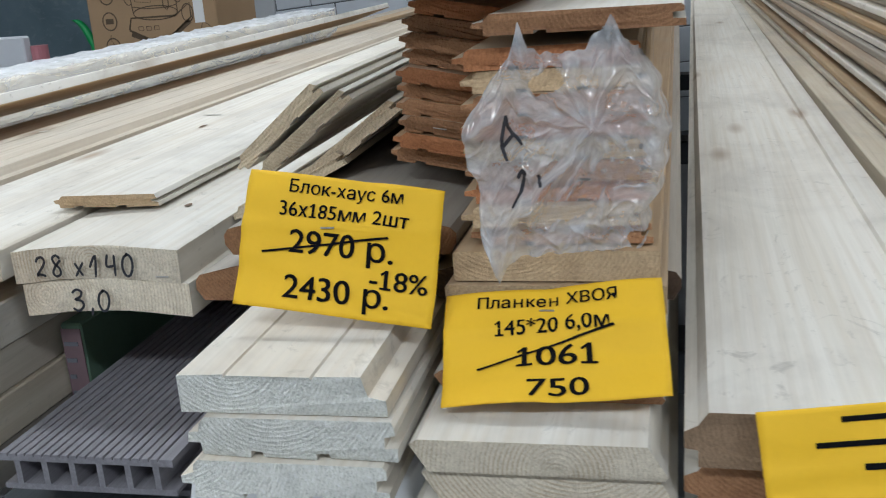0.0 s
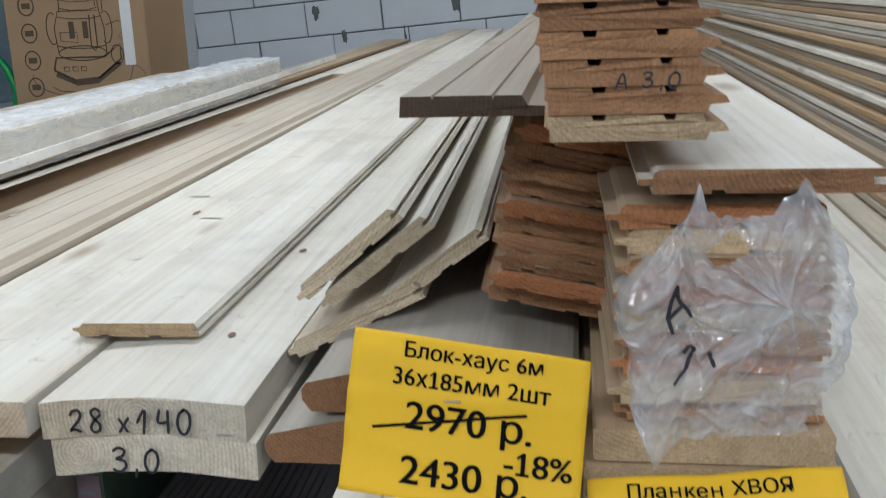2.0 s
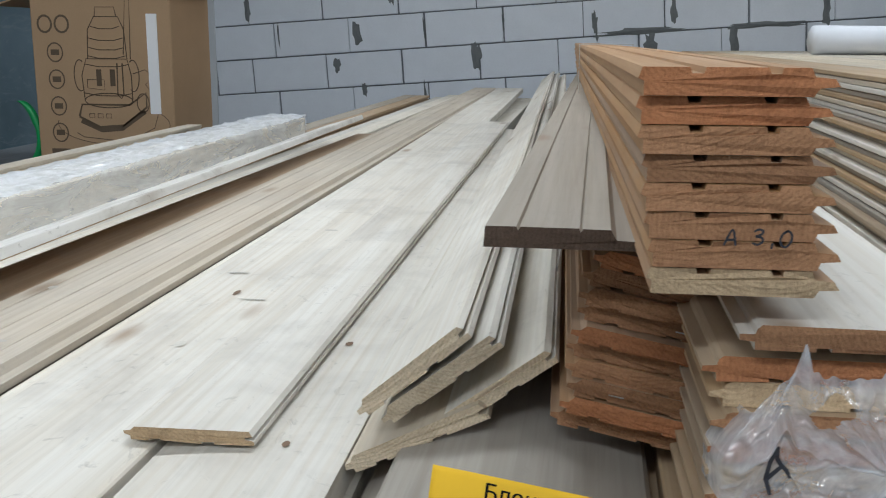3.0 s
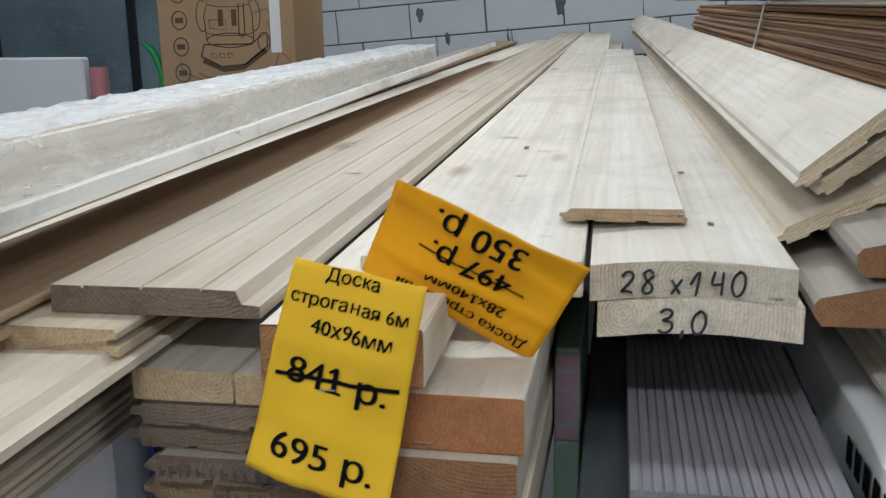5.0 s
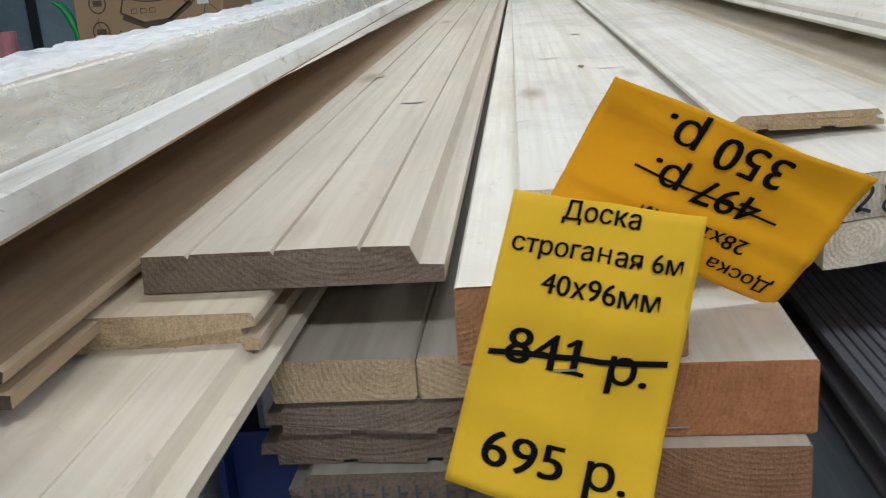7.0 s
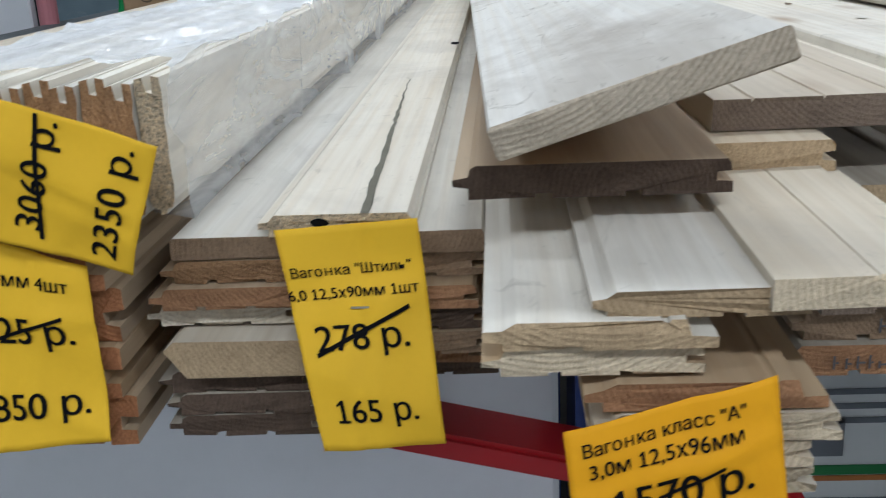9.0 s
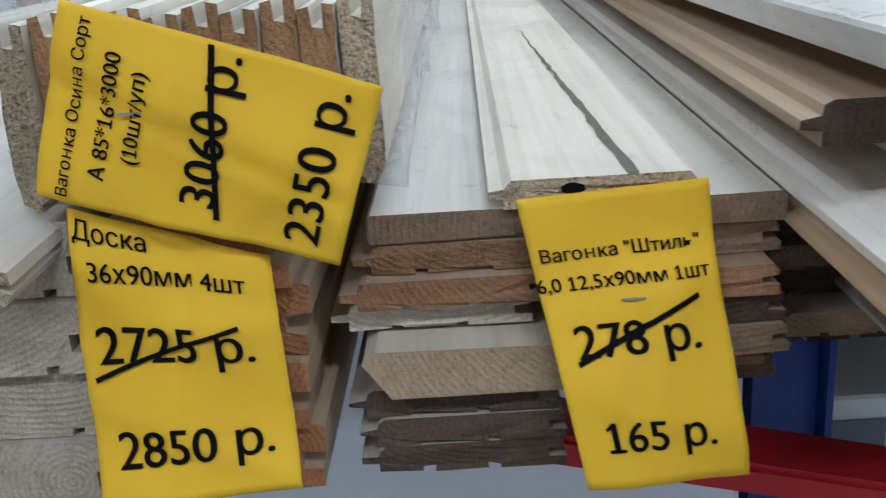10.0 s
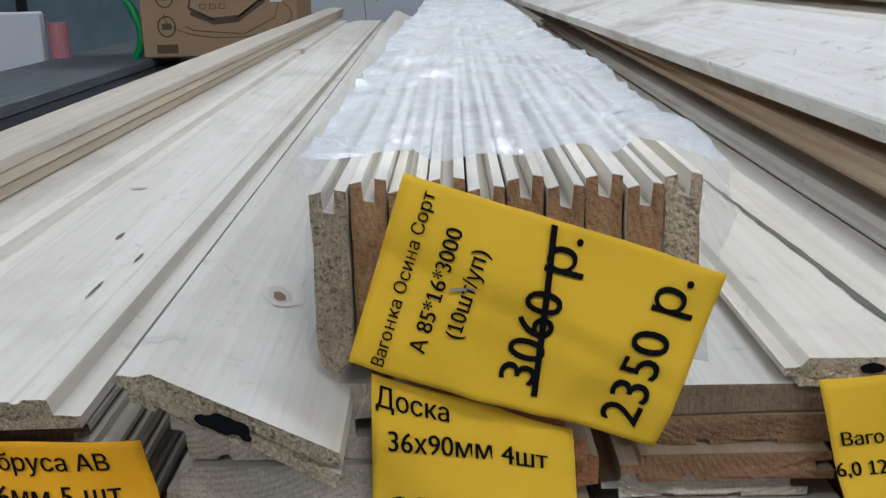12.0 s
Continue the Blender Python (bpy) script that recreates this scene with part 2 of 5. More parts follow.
film("wrap_film", 0.14, 0.52, 0.10, 0.25, 0.22)
film("wrap_top", 0.42, 0.80, 0.14, 0.35, 0.6)
film("bag_film", 0.24, 0.80, 0.08, 0.16, 1.5, 0.74)
plain("strap_white", (0.50, 0.48, 0.45), 0.35, spec=0.5, vary=0.1, bump=0.05)

# Street view and pale reflections are painted into the opaque pane colour.
n = Nodes("window_glass")
street, _ = n.coords((1.1, 1, 0.8))
reflection, _ = n.coords((5, 1, 9))
beyond = n.mix(n.ramp(n.noise(street, 1.0, 4, 0.55), 0.35, 0.65), (0.13, 0.20, 0.24), (0.27, 0.37, 0.43))
beyond = n.mix(n.math("MULTIPLY", n.ramp(n.noise(reflection, 1.0, 5, 0.7, 2.0), 0.55, 0.75), 0.35), beyond, (0.45, 0.52, 0.56))
n.finish(beyond, 0.10, spec=0.7)
n = Nodes("lamp_glow")
n.finish((0.9, 0.9, 0.9))
n.bsdf.inputs["Emission Color"].default_value = (0.93, 0.97, 1.0, 1)
n.bsdf.inputs["Emission Strength"].default_value = 6.0

# ---- mesh helpers ----


def mesh_object(name, bm, mats, parent=None, label=""):
    mesh = bpy.data.meshes.new(name)
    bm.normal_update()
    bm.to_mesh(mesh)
    bm.free()
    for m in mats if isinstance(mats, (list, tuple)) else [mats]:
        mesh.materials.append(MATS[m])
    ob = new(name, mesh)
    if parent is not None:
        ob.parent = parent
    if label:
        ob["label"] = label
    return ob


def part(name, bm, material, parent, label=""):
    return mesh_object(name, bm, material, parent, label)


def add_box(bm, x0, y0, z0, x1, y1, z1, bevel=0.0, mat=0):
    made = bmesh.ops.create_cube(bm, size=1.0)["verts"]
    for v in made:
        v.co = Vector(((x0 + x1) / 2 + v.co.x * (x1 - x0), (y0 + y1) / 2 + v.co.y * (y1 - y0), (z0 + z1) / 2 + v.co.z * (z1 - z0)))
    faces = {f for v in made for f in v.link_faces}
    if bevel:
        edges = list({e for v in made for e in v.link_edges})
        out = bmesh.ops.bevel(bm, geom=edges, offset=bevel, segments=1, affect="EDGES")
        faces |= set(out["faces"])
    for f in faces:
        if f.is_valid:
            f.material_index = mat
    return bm


def box(name, b, material, parent=None, bevel=0.0, label=""):
    return mesh_object(name, add_box(bmesh.new(), *b, bevel), material, parent, label)


def prism(bm, outline, ys, wobble=0.0, jag=0.0, rnd=None, cap_mat=1, shift=(0, 0)):
    """Sweep a closed outline (u, v) along y. Faces take material 0, the two ends cap_mat."""
    rings = []
    for k, y in enumerate(ys):
        t = (y - ys[0]) / max(ys[-1] - ys[0], 1e-6)
        lift = wobble * math.sin(math.pi * t * 1.5)
        ring = []
        for u, v in outline:
            dy = (rnd.uniform(-jag, jag) if rnd and k == 0 else 0)
            ring.append(bm.verts.new((u + shift[0] + lift * 0.6, y + dy, v + shift[1] + lift)))
        rings.append(ring)
    m = len(outline)
    for a, b in zip(rings, rings[1:]):
        for i in range(m):
            j = (i + 1) % m
            bm.faces.new((a[i], a[j], b[j], b[i]))
    front = bm.faces.new(list(reversed(rings[0])))
    back = bm.faces.new(rings[-1])
    front.material_index = back.material_index = cap_mat
    bmesh.ops.recalc_face_normals(bm, faces=bm.faces[:])
    return bm


# Board sections, u to the right, v up, running round from the lower left corner by way of the lower right.
def sec_plain(w, h, c=0.0016):
    return [(c, 0), (w - c, 0), (w, c), (w, h - c), (w - c, h), (c, h), (0, h - c), (0, c)]


def sec_tongue(w, h):
    """Lining board: tongue on the left, groove on the right, two relief grooves underneath."""
    t, g = 0.008, h * 0.3
    return [(t, 0), (w * .3, 0), (w * .3, g * .5), (w * .36, g * .5), (w * .36, 0), (w * .62, 0), (w * .62, g * .5), (w * .68, g * .5), (w * .68, 0),
            (w, 0), (w, h * .32), (w - t, h * .36), (w - t, h * .62), (w - .001, h * .66), (w - .001, h * .88), (w - .003, h), (t + .004, h), (t + .001, h * .88), (t, h * .66),
            (0, h * .6), (0, h * .38), (t, h * .34)]


def sec_notched(w, h):
    """Board with two notches in its upper face and a pointed right edge."""
    n = h * .22
    return [(.003, 0), (w - .012, 0), (w - .010, h * .3), (w, h * .36), (w - .002, h * .62), (w - .012, h * .68), (w - .014, h), (w * .72, h), (w * .71, h - n), (w * .66, h - n), (w * .65, h),
            (w * .34, h), (w * .33, h - n), (w * .27, h - n), (w * .26, h), (.002, h), (0, h * .6), (.003, h * .5)]


def sec_planken(w, h):
    return [(.012, 0), (w - .002, 0), (w, h * .15), (w - .012, h), (.006, h), (0, h * .8)]


def sec_grooved(w, h, cuts=(.17, .47, .77), depth=.0024):
    """Board with narrow grooves along its upper face and a low tongue on the right."""
    pts = [(0, 0), (w, 0), (w, h * .45), (w - .012, h * .5), (w - .016, h)]
    for c in reversed(cuts):
        u = (w - .008) * c
        pts += [(u + depth / 2, h), (u, h - depth), (u - depth / 2, h)]
    return pts + [(.001, h)]


def sec_mid_groove(w, h):
    return sec_grooved(w, h, (.52,), .0013)


def sec_two_grooves(w, h):
    return sec_grooved(w, h, (.25, .70))


def sec_log(w, h):
    """Half-log cladding: a rounded upper face over a flat back."""
    pts = [(.006, 0), (w - .006, 0), (w, h * .25), (w, h * .45)]
    for i in range(9):
        a = i / 8
        pts.append((w - .004 - (w - .008) * a, h * .5 + h * .5 * math.sin(math.pi * (0.06 + .88 * a))))
    return pts + [(0, h * .45), (0, h * .25)]


def sec_cupped(w, h):
    """Planed board that has cupped: both faces arch upwards."""
    rise = .005
    low = [(w * i / 8, rise * math.sin(math.pi * i / 8)) for i in range(9)]
    high = [(w * i / 8, h + rise * math.sin(math.pi * i / 8)) for i in range(8, -1, -1)]
    return low + high


def sec_double(w, h):
    """Thick floorboard with a double tongue on the left and a double groove on the right."""
    return [(.006, 0), (w * .2, 0), (w * .22, h * .08), (w * .26, h * .08), (w * .28, 0), (w * .72, 0), (w * .72, h * .1), (w * .78, h * .1), (w * .78, 0), (w - .003, 0),
            (w - .003, h * .28), (w - .012, h * .3), (w - .012, h * .55), (w, h * .57), (w, h * .95), (w - .003, h), (w * .06 + .006, h), (.006, h * .9), (.006, h * .72), (0, h * .7), (0, h * .45), (.006, h * .43)]


def sec_vee(w, h):
    """Wide lining board: tongue on the left, a low step at the right, one shallow channel near it."""
    return [(.008, 0), (w * .35, 0), (w * .36, h * .15), (w * .42, h * .15), (w * .43, 0), (w, 0), (w, h * .4), (w - .011, h * .46), (w - .013, h), (w * .80, h), (w * .79, h * .9), (w * .77, h * .9), (w * .76, h),
            (.014, h), (.008, h * .75), (0, h * .66), (0, h * .36), (.008, h * .3)]


def sec_flat(w, h):
    """Lining board with a plain upper face, tongue on the left and groove on the right."""
    return [(.006, 0), (w * .2, 0), (w * .2, h * .12), (w * .28, h * .12), (w * .28, 0), (w * .6, 0), (w * .6, h * .12), (w * .7, h * .12), (w * .7, 0), (w, 0), (w, h * .35), (w - .007, h * .4), (w - .007, h * .6), (w - .001, h * .65), (w - .004, h),
            (.010, h), (.006, h * .7), (0, h * .62), (0, h * .36), (.006, h * .3)]


def sec_frayed(w, h):
    """Square lining board with a deep groove on the right and a frayed, splintered outline."""
    rnd = random.Random(9)
    low = [(w * i / 9, rnd.uniform(-.0003, .0003)) for i in range(1, 9)]
    high = [(w * i / 9, h + rnd.uniform(-.0003, .0003)) for i in range(8, 0, -1)]
    return [(.004, h * .12)] + low + [(w, 0), (w + .001, h * .3), (w - .009, h * .34), (w - .008, h * .64), (w, h * .68), (w - .001, h)] + high + [(.004, h * .9), (.002, h * .65), (0, h * .6), (0, h * .4), (.003, h * .36)]


SECTIONS = {"mid": sec_mid_groove, "frayed": sec_frayed, "plain": sec_plain, "tongue": sec_tongue, "notched": sec_notched, "planken": sec_planken, "grooved": sec_grooved,
            "log": sec_log, "cupped": sec_cupped, "double": sec_double, "vee": sec_vee, "flat": sec_flat, "two": sec_two_grooves}
WORDS = {"mid": "grooved", "frayed": "lining", "plain": "planed", "tongue": "lining", "notched": "notched", "planken": "facade", "grooved": "grooved",
         "log": "half-log", "cupped": "cupped", "double": "floor", "vee": "profiled", "flat": "lining", "two": "grooved"}
TONE = {"pine_scuffed": "scuffed whitish pine", "pine_pale": "pale pine", "pine_white": "whitish aspen", "pine_warm": "warm pine", "pine_cream": "cream pine", "pine_grey": "greyed pine", "larch_brown": "brown larch"}
# end_dark reads as dirty here; it is brown wood with shade painted in.
ENDS = {"end_dirty": "dirty", "end_pale": "pale", "end_chalk": "chalky", "end_cream": "cream", "end_tan": "tan", "end_brown": "brown", "end_red": "reddish", "end_dark": "dirty", "end_grey": "greyed", "end_rust": "rust-brown", "end_umber": "umber", "end_bark": "splintered"}
board_meshes = {}
board_rnd = random.Random(7)


def board(sec, x, z, w, h, y, length, face="pine_pale", end="end_tan", yaw=0.0, tilt=0.0, pitch=0.0, where="lying on a timber stack", group=""):
    """One board, its front lower left corner at x, y, z; yaw turns it to the right, tilt lifts its right edge."""
    variant = board_rnd.randrange(3)
    key = (sec, round(w, 3), round(h, 4), length, face, end, variant)
    if key not in board_meshes:
        rnd = random.Random(str(key))
        bm = bmesh.new()
        ys = [0, .05, .3] + [length * k / 8 for k in range(1, 9) if length * k / 8 > .35]
        prism(bm, SECTIONS[sec](w, h), ys, rnd.uniform(-.0012, .0012), .0016, rnd)
        mesh = bpy.data.meshes.new("timber_board")
        bm.to_mesh(mesh)
        bm.free()
        mesh.materials.append(MATS[face])
        mesh.materials.append(MATS[end])
        board_meshes[key] = mesh
    ob = new("timber_board", board_meshes[key])
    ob.matrix_world = pose(x, y, z, pitch, -tilt, -yaw)
    text = f"{TONE[face]} {WORDS[sec]} board with {ENDS[end]} ends, {where}"
    if len(text.split()) > 12:
        text = f"{TONE[face]} {WORDS[sec]} board, {where}"
    return tagged(ob, text, "board", group)


def stack(sec, x, z, w, h, y, length, count, face, end, yaw=0.0, tilt=0.0, gap=0.0006, jitter=0.004, yjit=0.008, where="in a stack", group="", seed=1):
    """Boards lying one on another, upwards from z, each pushed a little out of line."""
    rnd = random.Random(seed)
    ends = end if isinstance(end, (list, tuple)) else [end]
    up = Vector((-math.sin(radians(tilt)), 0, math.cos(radians(tilt))))
    for k in range(count):
        p = Vector((x, 0, z)) + up * (k * (h + gap))
        board(sec, p.x + rnd.uniform(-jitter, jitter), p.z, w, h, y + rnd.uniform(-yjit, yjit), length, face, ends[k % len(ends)], yaw + rnd.uniform(-.15, .15), tilt, 0, where, group)


# ---- building ----
floor = box("floor", (-8, -5, -0.2, 5.5, 7.4, 0), "floor_concrete")
tagged(floor, "smooth grey concrete floor of the sales hall", "floor", kind="structure")
ceiling = box("ceiling", (-8, -5, CEILING, 5.5, 7.4, CEILING + .2), "ceiling_white")
tagged(ceiling, "plain white ceiling", "ceiling", kind="structure")
for nm, b in (("wall_south", (-8.2, -5.2, 0, 5.7, -5, CEILING)), ("wall_east", (5.5, -5, 0, 5.7, 7.3, CEILING)), ("wall_west", (-8.2, -5, 0, -8, 7.3, CEILING))):
    tagged(box(nm, b, "plaster"), "plain pale plastered wall", "wall", kind="structure")
WALL_Y = 7.1
WIN_X = (-6.6, -3.05)
WIN_Z = (0.55, 2.5)
wall = box("wall_north", (WIN_X[1], WALL_Y + .012, 0, 5.5, WALL_Y + .3, CEILING), "mortar_pale")
tagged(wall, "aerated concrete block wall with dark mortar smears", "wall", kind="structure")
box("pier", (-8, WALL_Y, 0, WIN_X[0], WALL_Y + .3, CEILING), "plaster", wall)
box("parapet", (WIN_X[0], WALL_Y, 0, WIN_X[1], WALL_Y + .3, WIN_Z[0]), "plaster", wall)
box("lintel", (WIN_X[0], WALL_Y, WIN_Z[1], WIN_X[1], WALL_Y + .3, CEILING), "plaster", wall)

window = new("window_1")
window.location = (WIN_X[0], WALL_Y + .1, WIN_Z[0])
tagged(window, "dark shop window with slim black frame", "window", kind="structure")
ww, wh = WIN_X[1] - WIN_X[0], WIN_Z[1] - WIN_Z[0]
for k in range(4):
    u = ww * k / 3
    part("mullion", add_box(bmesh.new(), u - .035, -.03, 0, u + .035, .03, wh, .004), "frame_dark", window)
for v in (0, wh):
    part("rail", add_box(bmesh.new(), 0, -.028, v - .03, ww, .028, v + .03, .004), "frame_dark", window)
for k in range(3):
    part("pane", add_box(bmesh.new(), ww * k / 3 + .035, -.004, .03, ww * (k + 1) / 3 - .035, .004, wh - .03), "window_glass", window)
jamb = box("trim", (WIN_X[1] - .004, WALL_Y - .02, 0, WIN_X[1] + .205, WALL_Y + .008, CEILING), "plaster", None, .003)
tagged(jamb, "white plastered window jamb", "trim", kind="structure")

for lx, ly in LAMP_XY:
    lamp = new("ceiling_lamp")
    lamp.location = (lx, ly, CEILING)
    tagged(lamp, "long white linear ceiling lamp", "lamp", "ceiling lamps")
    part("housing", add_box(bmesh.new(), -.62, -.16, -.06, .62, .16, 0, .01), "ceiling_white", lamp)
    part("diffuser", add_box(bmesh.new(), -.58, -.13, -.072, .58, .13, -.061, .004), "lamp_glow", lamp)
    light = bpy.data.lights.new("lamp_light", "AREA")
    light.shape, light.size, light.size_y = "RECTANGLE", 1.16, 0.26
    light.energy, light.color = LAMP_WATTS[0] if ly < -3 else LAMP_WATTS[1] if ly < 0 else LAMP_WATTS[2], (0.86, 0.94, 1.0)
    ob = new("lamp_light", light)
    ob.location = (lx, ly, CEILING - .085)

# ---- timber at the far right ----
for k in range(4):
    board("vee", 0.062, 1.082 - k * .0365, 0.206, 0.036, 0.50 + .012 * (k % 2), 6.0, "pine_white", ("end_umber", "end_brown")[k % 2], 1.0, where="in a stack beside the bagged boards", group="wide boards")
for k in range(3):
    board("plain", 0.285, 1.07 - k * .036, 0.19, 0.034, 0.55, 6.0, "pine_pale", "end_brown", 0.6, where="in a stack of wide boards", group="wide boards")
pile_rnd = random.Random(3)
for k in range(26):
    board("plain", 0.335 + pile_rnd.uniform(-.012, .012) + .003 * k, 1.108 + k * .0122, 0.16, 0.0108, 0.75 + pile_rnd.uniform(-.05, .05), 6.0,
          ("pine_pale", "pine_warm", "pine_grey", "pine_white")[k % 4], "end_tan", 0.4 + pile_rnd.uniform(-.2, .2), where="high in a pile of thin boards", group="thin boards")
    board("plain", 0.505 + pile_rnd.uniform(-.01, .01) + .003 * k, 1.108 + k * .0122, 0.16, 0.0108, 0.85 + pile_rnd.uniform(-.05, .05), 6.0,
          ("pine_warm", "pine_pale")[k % 2], "end_tan", 0.4, where="high in a pile of thin boards", group="thin boards")
for c in range(4):
    board("plain", 0.70 + .19 * c, 1.07, 0.18, 0.355, 0.95, 6.0, "pine_pale", "end_tan", 0.4, where="in the far pile", group="thick beams")

# ---- facade boards, and the bagged stack above them ----
stack("planken", -.105, 1.005, .160, .0215, .50, 6.0, 4, "pine_white", "end_pale", 0.2, jitter=.004, where="under a yellow price tag", group="facade boards", seed=4)
board("planken", -.103, 1.0935, .154, .0205, .56, 6.0, "pine_grey", "end_brown", 0.2, where="under a yellow price tag", group="facade boards")
board("planken", -.100, 1.1155, .152, .0225, .60, 6.0, "pine_pale", "end_brown", 0.2, where="under a plastic bag", group="facade boards")
board("plain", -.100, 1.1395, .152, .0215, .60, 6.0, "pine_warm", "end_tan", 0.2, where="under a plastic bag", group="facade boards")
board("plain", -.094, 1.1625, .142, .0215, .605, 6.0, "pine_warm", "end_tan", 0.2, where="under a plastic bag", group="facade boards")
stack("tongue", -.084, 1.186, .125, .0145, .61, 3.0, 9, "pine_warm", ["end_brown", "end_tan", "end_red"], -1.0, jitter=.004, yjit=.006, where="in a stack covered by a plastic bag", group="bagged boards", seed=6)
board("tongue", -.070, 1.3305, .135, .0135, .600, 3.0, "pine_white", "end_brown", 0.0, where="on top of the bagged stack", group="bagged boards")

# ---- the two brown-ended stacks ----
low_ends = ["end_brown", "end_red", "end_brown", "end_brown"]
stack("flat", -.174, 1.221, .108, .0130, .745, 3.0, 10, "larch_brown", low_ends, -1.2, -11, jitter=.004, yjit=.007, where="in a tilted stack of brown-ended boards", group="brown-ended boards", seed=8)
board("two", -.219, 1.3655, .096, .0135, .68, 6.0, "pine_grey", "end_dark", 0.5, where="laid across the brown-ended boards", group="")
stk_ends = ["end_tan", "end_brown", "end_brown", "end_brown", "end_brown", "end_brown", "end_red", "end_red"]
lean = random.Random(11)
for k, e in enumerate(stk_ends):
    board("notched", -.122 - .0014 * k + lean.uniform(-.0015, .0015), 1.3615 + k * .0151, .100, .0145, .592 + lean.uniform(-.004, .004), 3.0, "larch_brown", e, -1.4,
          where="in a high stack strapped together", group="notched boards")



def strap(m, w, h, tilt_label):
    """A thin plastic band round a stack of boards."""
    bm = bmesh.new()
    t, d = .0011, .022
    outer, inner = [(-t, -t), (w + t, -t), (w + t, h + t), (-t, h + t)], [(0, 0), (w, 0), (w, h), (0, h)]
    rows = [[bm.verts.new((u, y, v)) for u, v in ring] for ring in (outer, inner) for y in (0, d)]
    for i in range(4):
        j = (i + 1) % 4
        for a, b in ((0, 1), (3, 2), (1, 3), (2, 0)):
            bm.faces.new((rows[a][i], rows[a][j], rows[b][j], rows[b][i]))
    ob = mesh_object("plastic_strap", bm, "strap_white")
    ob.matrix_world = m
    tagged(ob, tilt_label, "strap", "straps round stacks")


UPPER, LOWER = pose(-.1335, .592, 1.361, 0, 0, 1.4), pose(-.178, .745, 1.2205, 0, 11, 1.2)
for y in (1.7,):
    strap(UPPER @ pose(0, y, 0), .114, .1225, "whitish plastic strap round the high notched stack")
for y in (.32, 1.35):
    strap(LOWER @ pose(-.004, y, 0), .120, .1375, "whitish plastic strap round the tilted brown-ended stack")

# ---- half-log boards and the leaning lining boards ----
board("log", -.321, 1.128, .190, .036, .655, 6.0, "pine_grey", "end_brown", 0.3, where="under a yellow price tag", group="half-log boards")
board("log", -.293, 1.165, .190, .036, .66, 6.0, "pine_grey", "end_brown", 0.3, where="under leaning lining boards", group="half-log boards")
board("log", -.128, 1.128, .190, .036, .665, 6.0, "pine_grey", "end_dark", 0.3, where="under the brown-ended boards", group="half-log boards")
board("flat", -.330, 1.161, .122, .014, .765, 6.0, "pine_pale", "end_cream", -1.0, 26, where="leaning against the brown-ended boards", group="leaning boards")
board("flat", -.266, 1.189, .118, .0135, .775, 6.0, "pine_white", "end_cream", -1.2, 36, where="leaning against the brown-ended boards", group="leaning boards")
board("flat", -.300, 1.201, .112, .0135, .77, 6.0, "pine_white", "end_cream", -1.2, 38, where="leaning against the brown-ended boards", group="leaning boards")
board("flat", -.318, 1.208, .108, .0135, .765, 6.0, "pine_white", "end_cream", -1.3, 40, where="leaning against the brown-ended boards", group="leaning boards")

# ---- painted grooved boards on a film packet ----
for k in range(3):
    board("two" if k == 2 else "tongue", -.257 + .006 * (k % 2), 1.0545 + k * .0275, .140, .0265, .482 + .006 * k, 3.0, "pine_white", "end_chalk", -1.0, where="under two price tags", group="white boards")

# ---- boards marked 28 x 140 ----
for k in range(2):
    board("cupped", -.484 + .006 * (1 - k), 1.114 + k * .0285, .151, .028, .652, 3.0, "pine_white", "end_pale", -1.0, where="with sizes handwritten on the end", group="marked boards")
board("flat", -.515, 1.1795, .108, .0115, .765, 3.0, "pine_white", "end_tan", -.6, where="lying on the marked boards", group="")
board("plain", -.660, 1.1475, .171, .028, .640, 6.0, "pine_white", "end_pale", -.8, where="under an upside-down price tag", group="planed boards")

# ---- stack of 40 x 96 boards ----
board("plain", -.690, 1.1255, .108, .0395, .50, 6.0, "pine_white", "end_brown", -.3, where="on top of the square-edged stack", group="square-edged boards")
for k, (e, f) in enumerate((("end_dark", "pine_grey"), ("end_brown", "pine_pale"), ("end_brown", "pine_pale"), ("end_red", "pine_white"))):
    board("plain", -.655 + .004 * (k % 2), .9585 + k * .0402, .132, .0395, .500 + .01 * (k % 2), 6.0, f, e, .3, where="in a stack behind price tags", group="square-edged boards")
for k, (e, f) in enumerate((("end_brown", "pine_grey"), ("end_umber", "pine_warm"), ("end_dirty", "pine_grey"), ("end_dirty", "pine_grey"), ("end_dirty", "pine_grey"))):
    board("tongue", -.796 + .007 * (k % 3), 1.004 + k * .0208, .138, .0202, .505 + .008 * (k % 2), 6.0, f, e, .2, where="with faded handwriting on the end", group="dirty boards")
board("plain", -.783, 1.1085, .072, .0215, .50, 6.0, "pine_grey", "end_tan", .1, where="beside its twin on the dirty boards", group="paired boards")
board("plain", -.7105, 1.1085, .050, .0215, .50, 6.0, "pine_grey", "end_tan", .1, where="beside its twin on the dirty boards", group="paired boards")

# ---- grooved board and the boards that stick out ----
board("tongue", -.880, 1.1440, .100, .0180, .485, 3.0, "pine_cream", "end_tan", 1.5, where="under the grooved board", group="")
board("grooved", -.845, 1.163, .150, .019, .515, 6.0, "pine_cream", "end_dirty", -.3, where="lying over lining boards", group="")
# Brown face and near-black end paint in shade from the tilted board above.
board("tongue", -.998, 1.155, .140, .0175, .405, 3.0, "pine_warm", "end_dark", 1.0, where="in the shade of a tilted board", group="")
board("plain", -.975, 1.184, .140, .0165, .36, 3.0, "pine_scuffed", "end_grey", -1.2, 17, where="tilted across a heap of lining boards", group="")
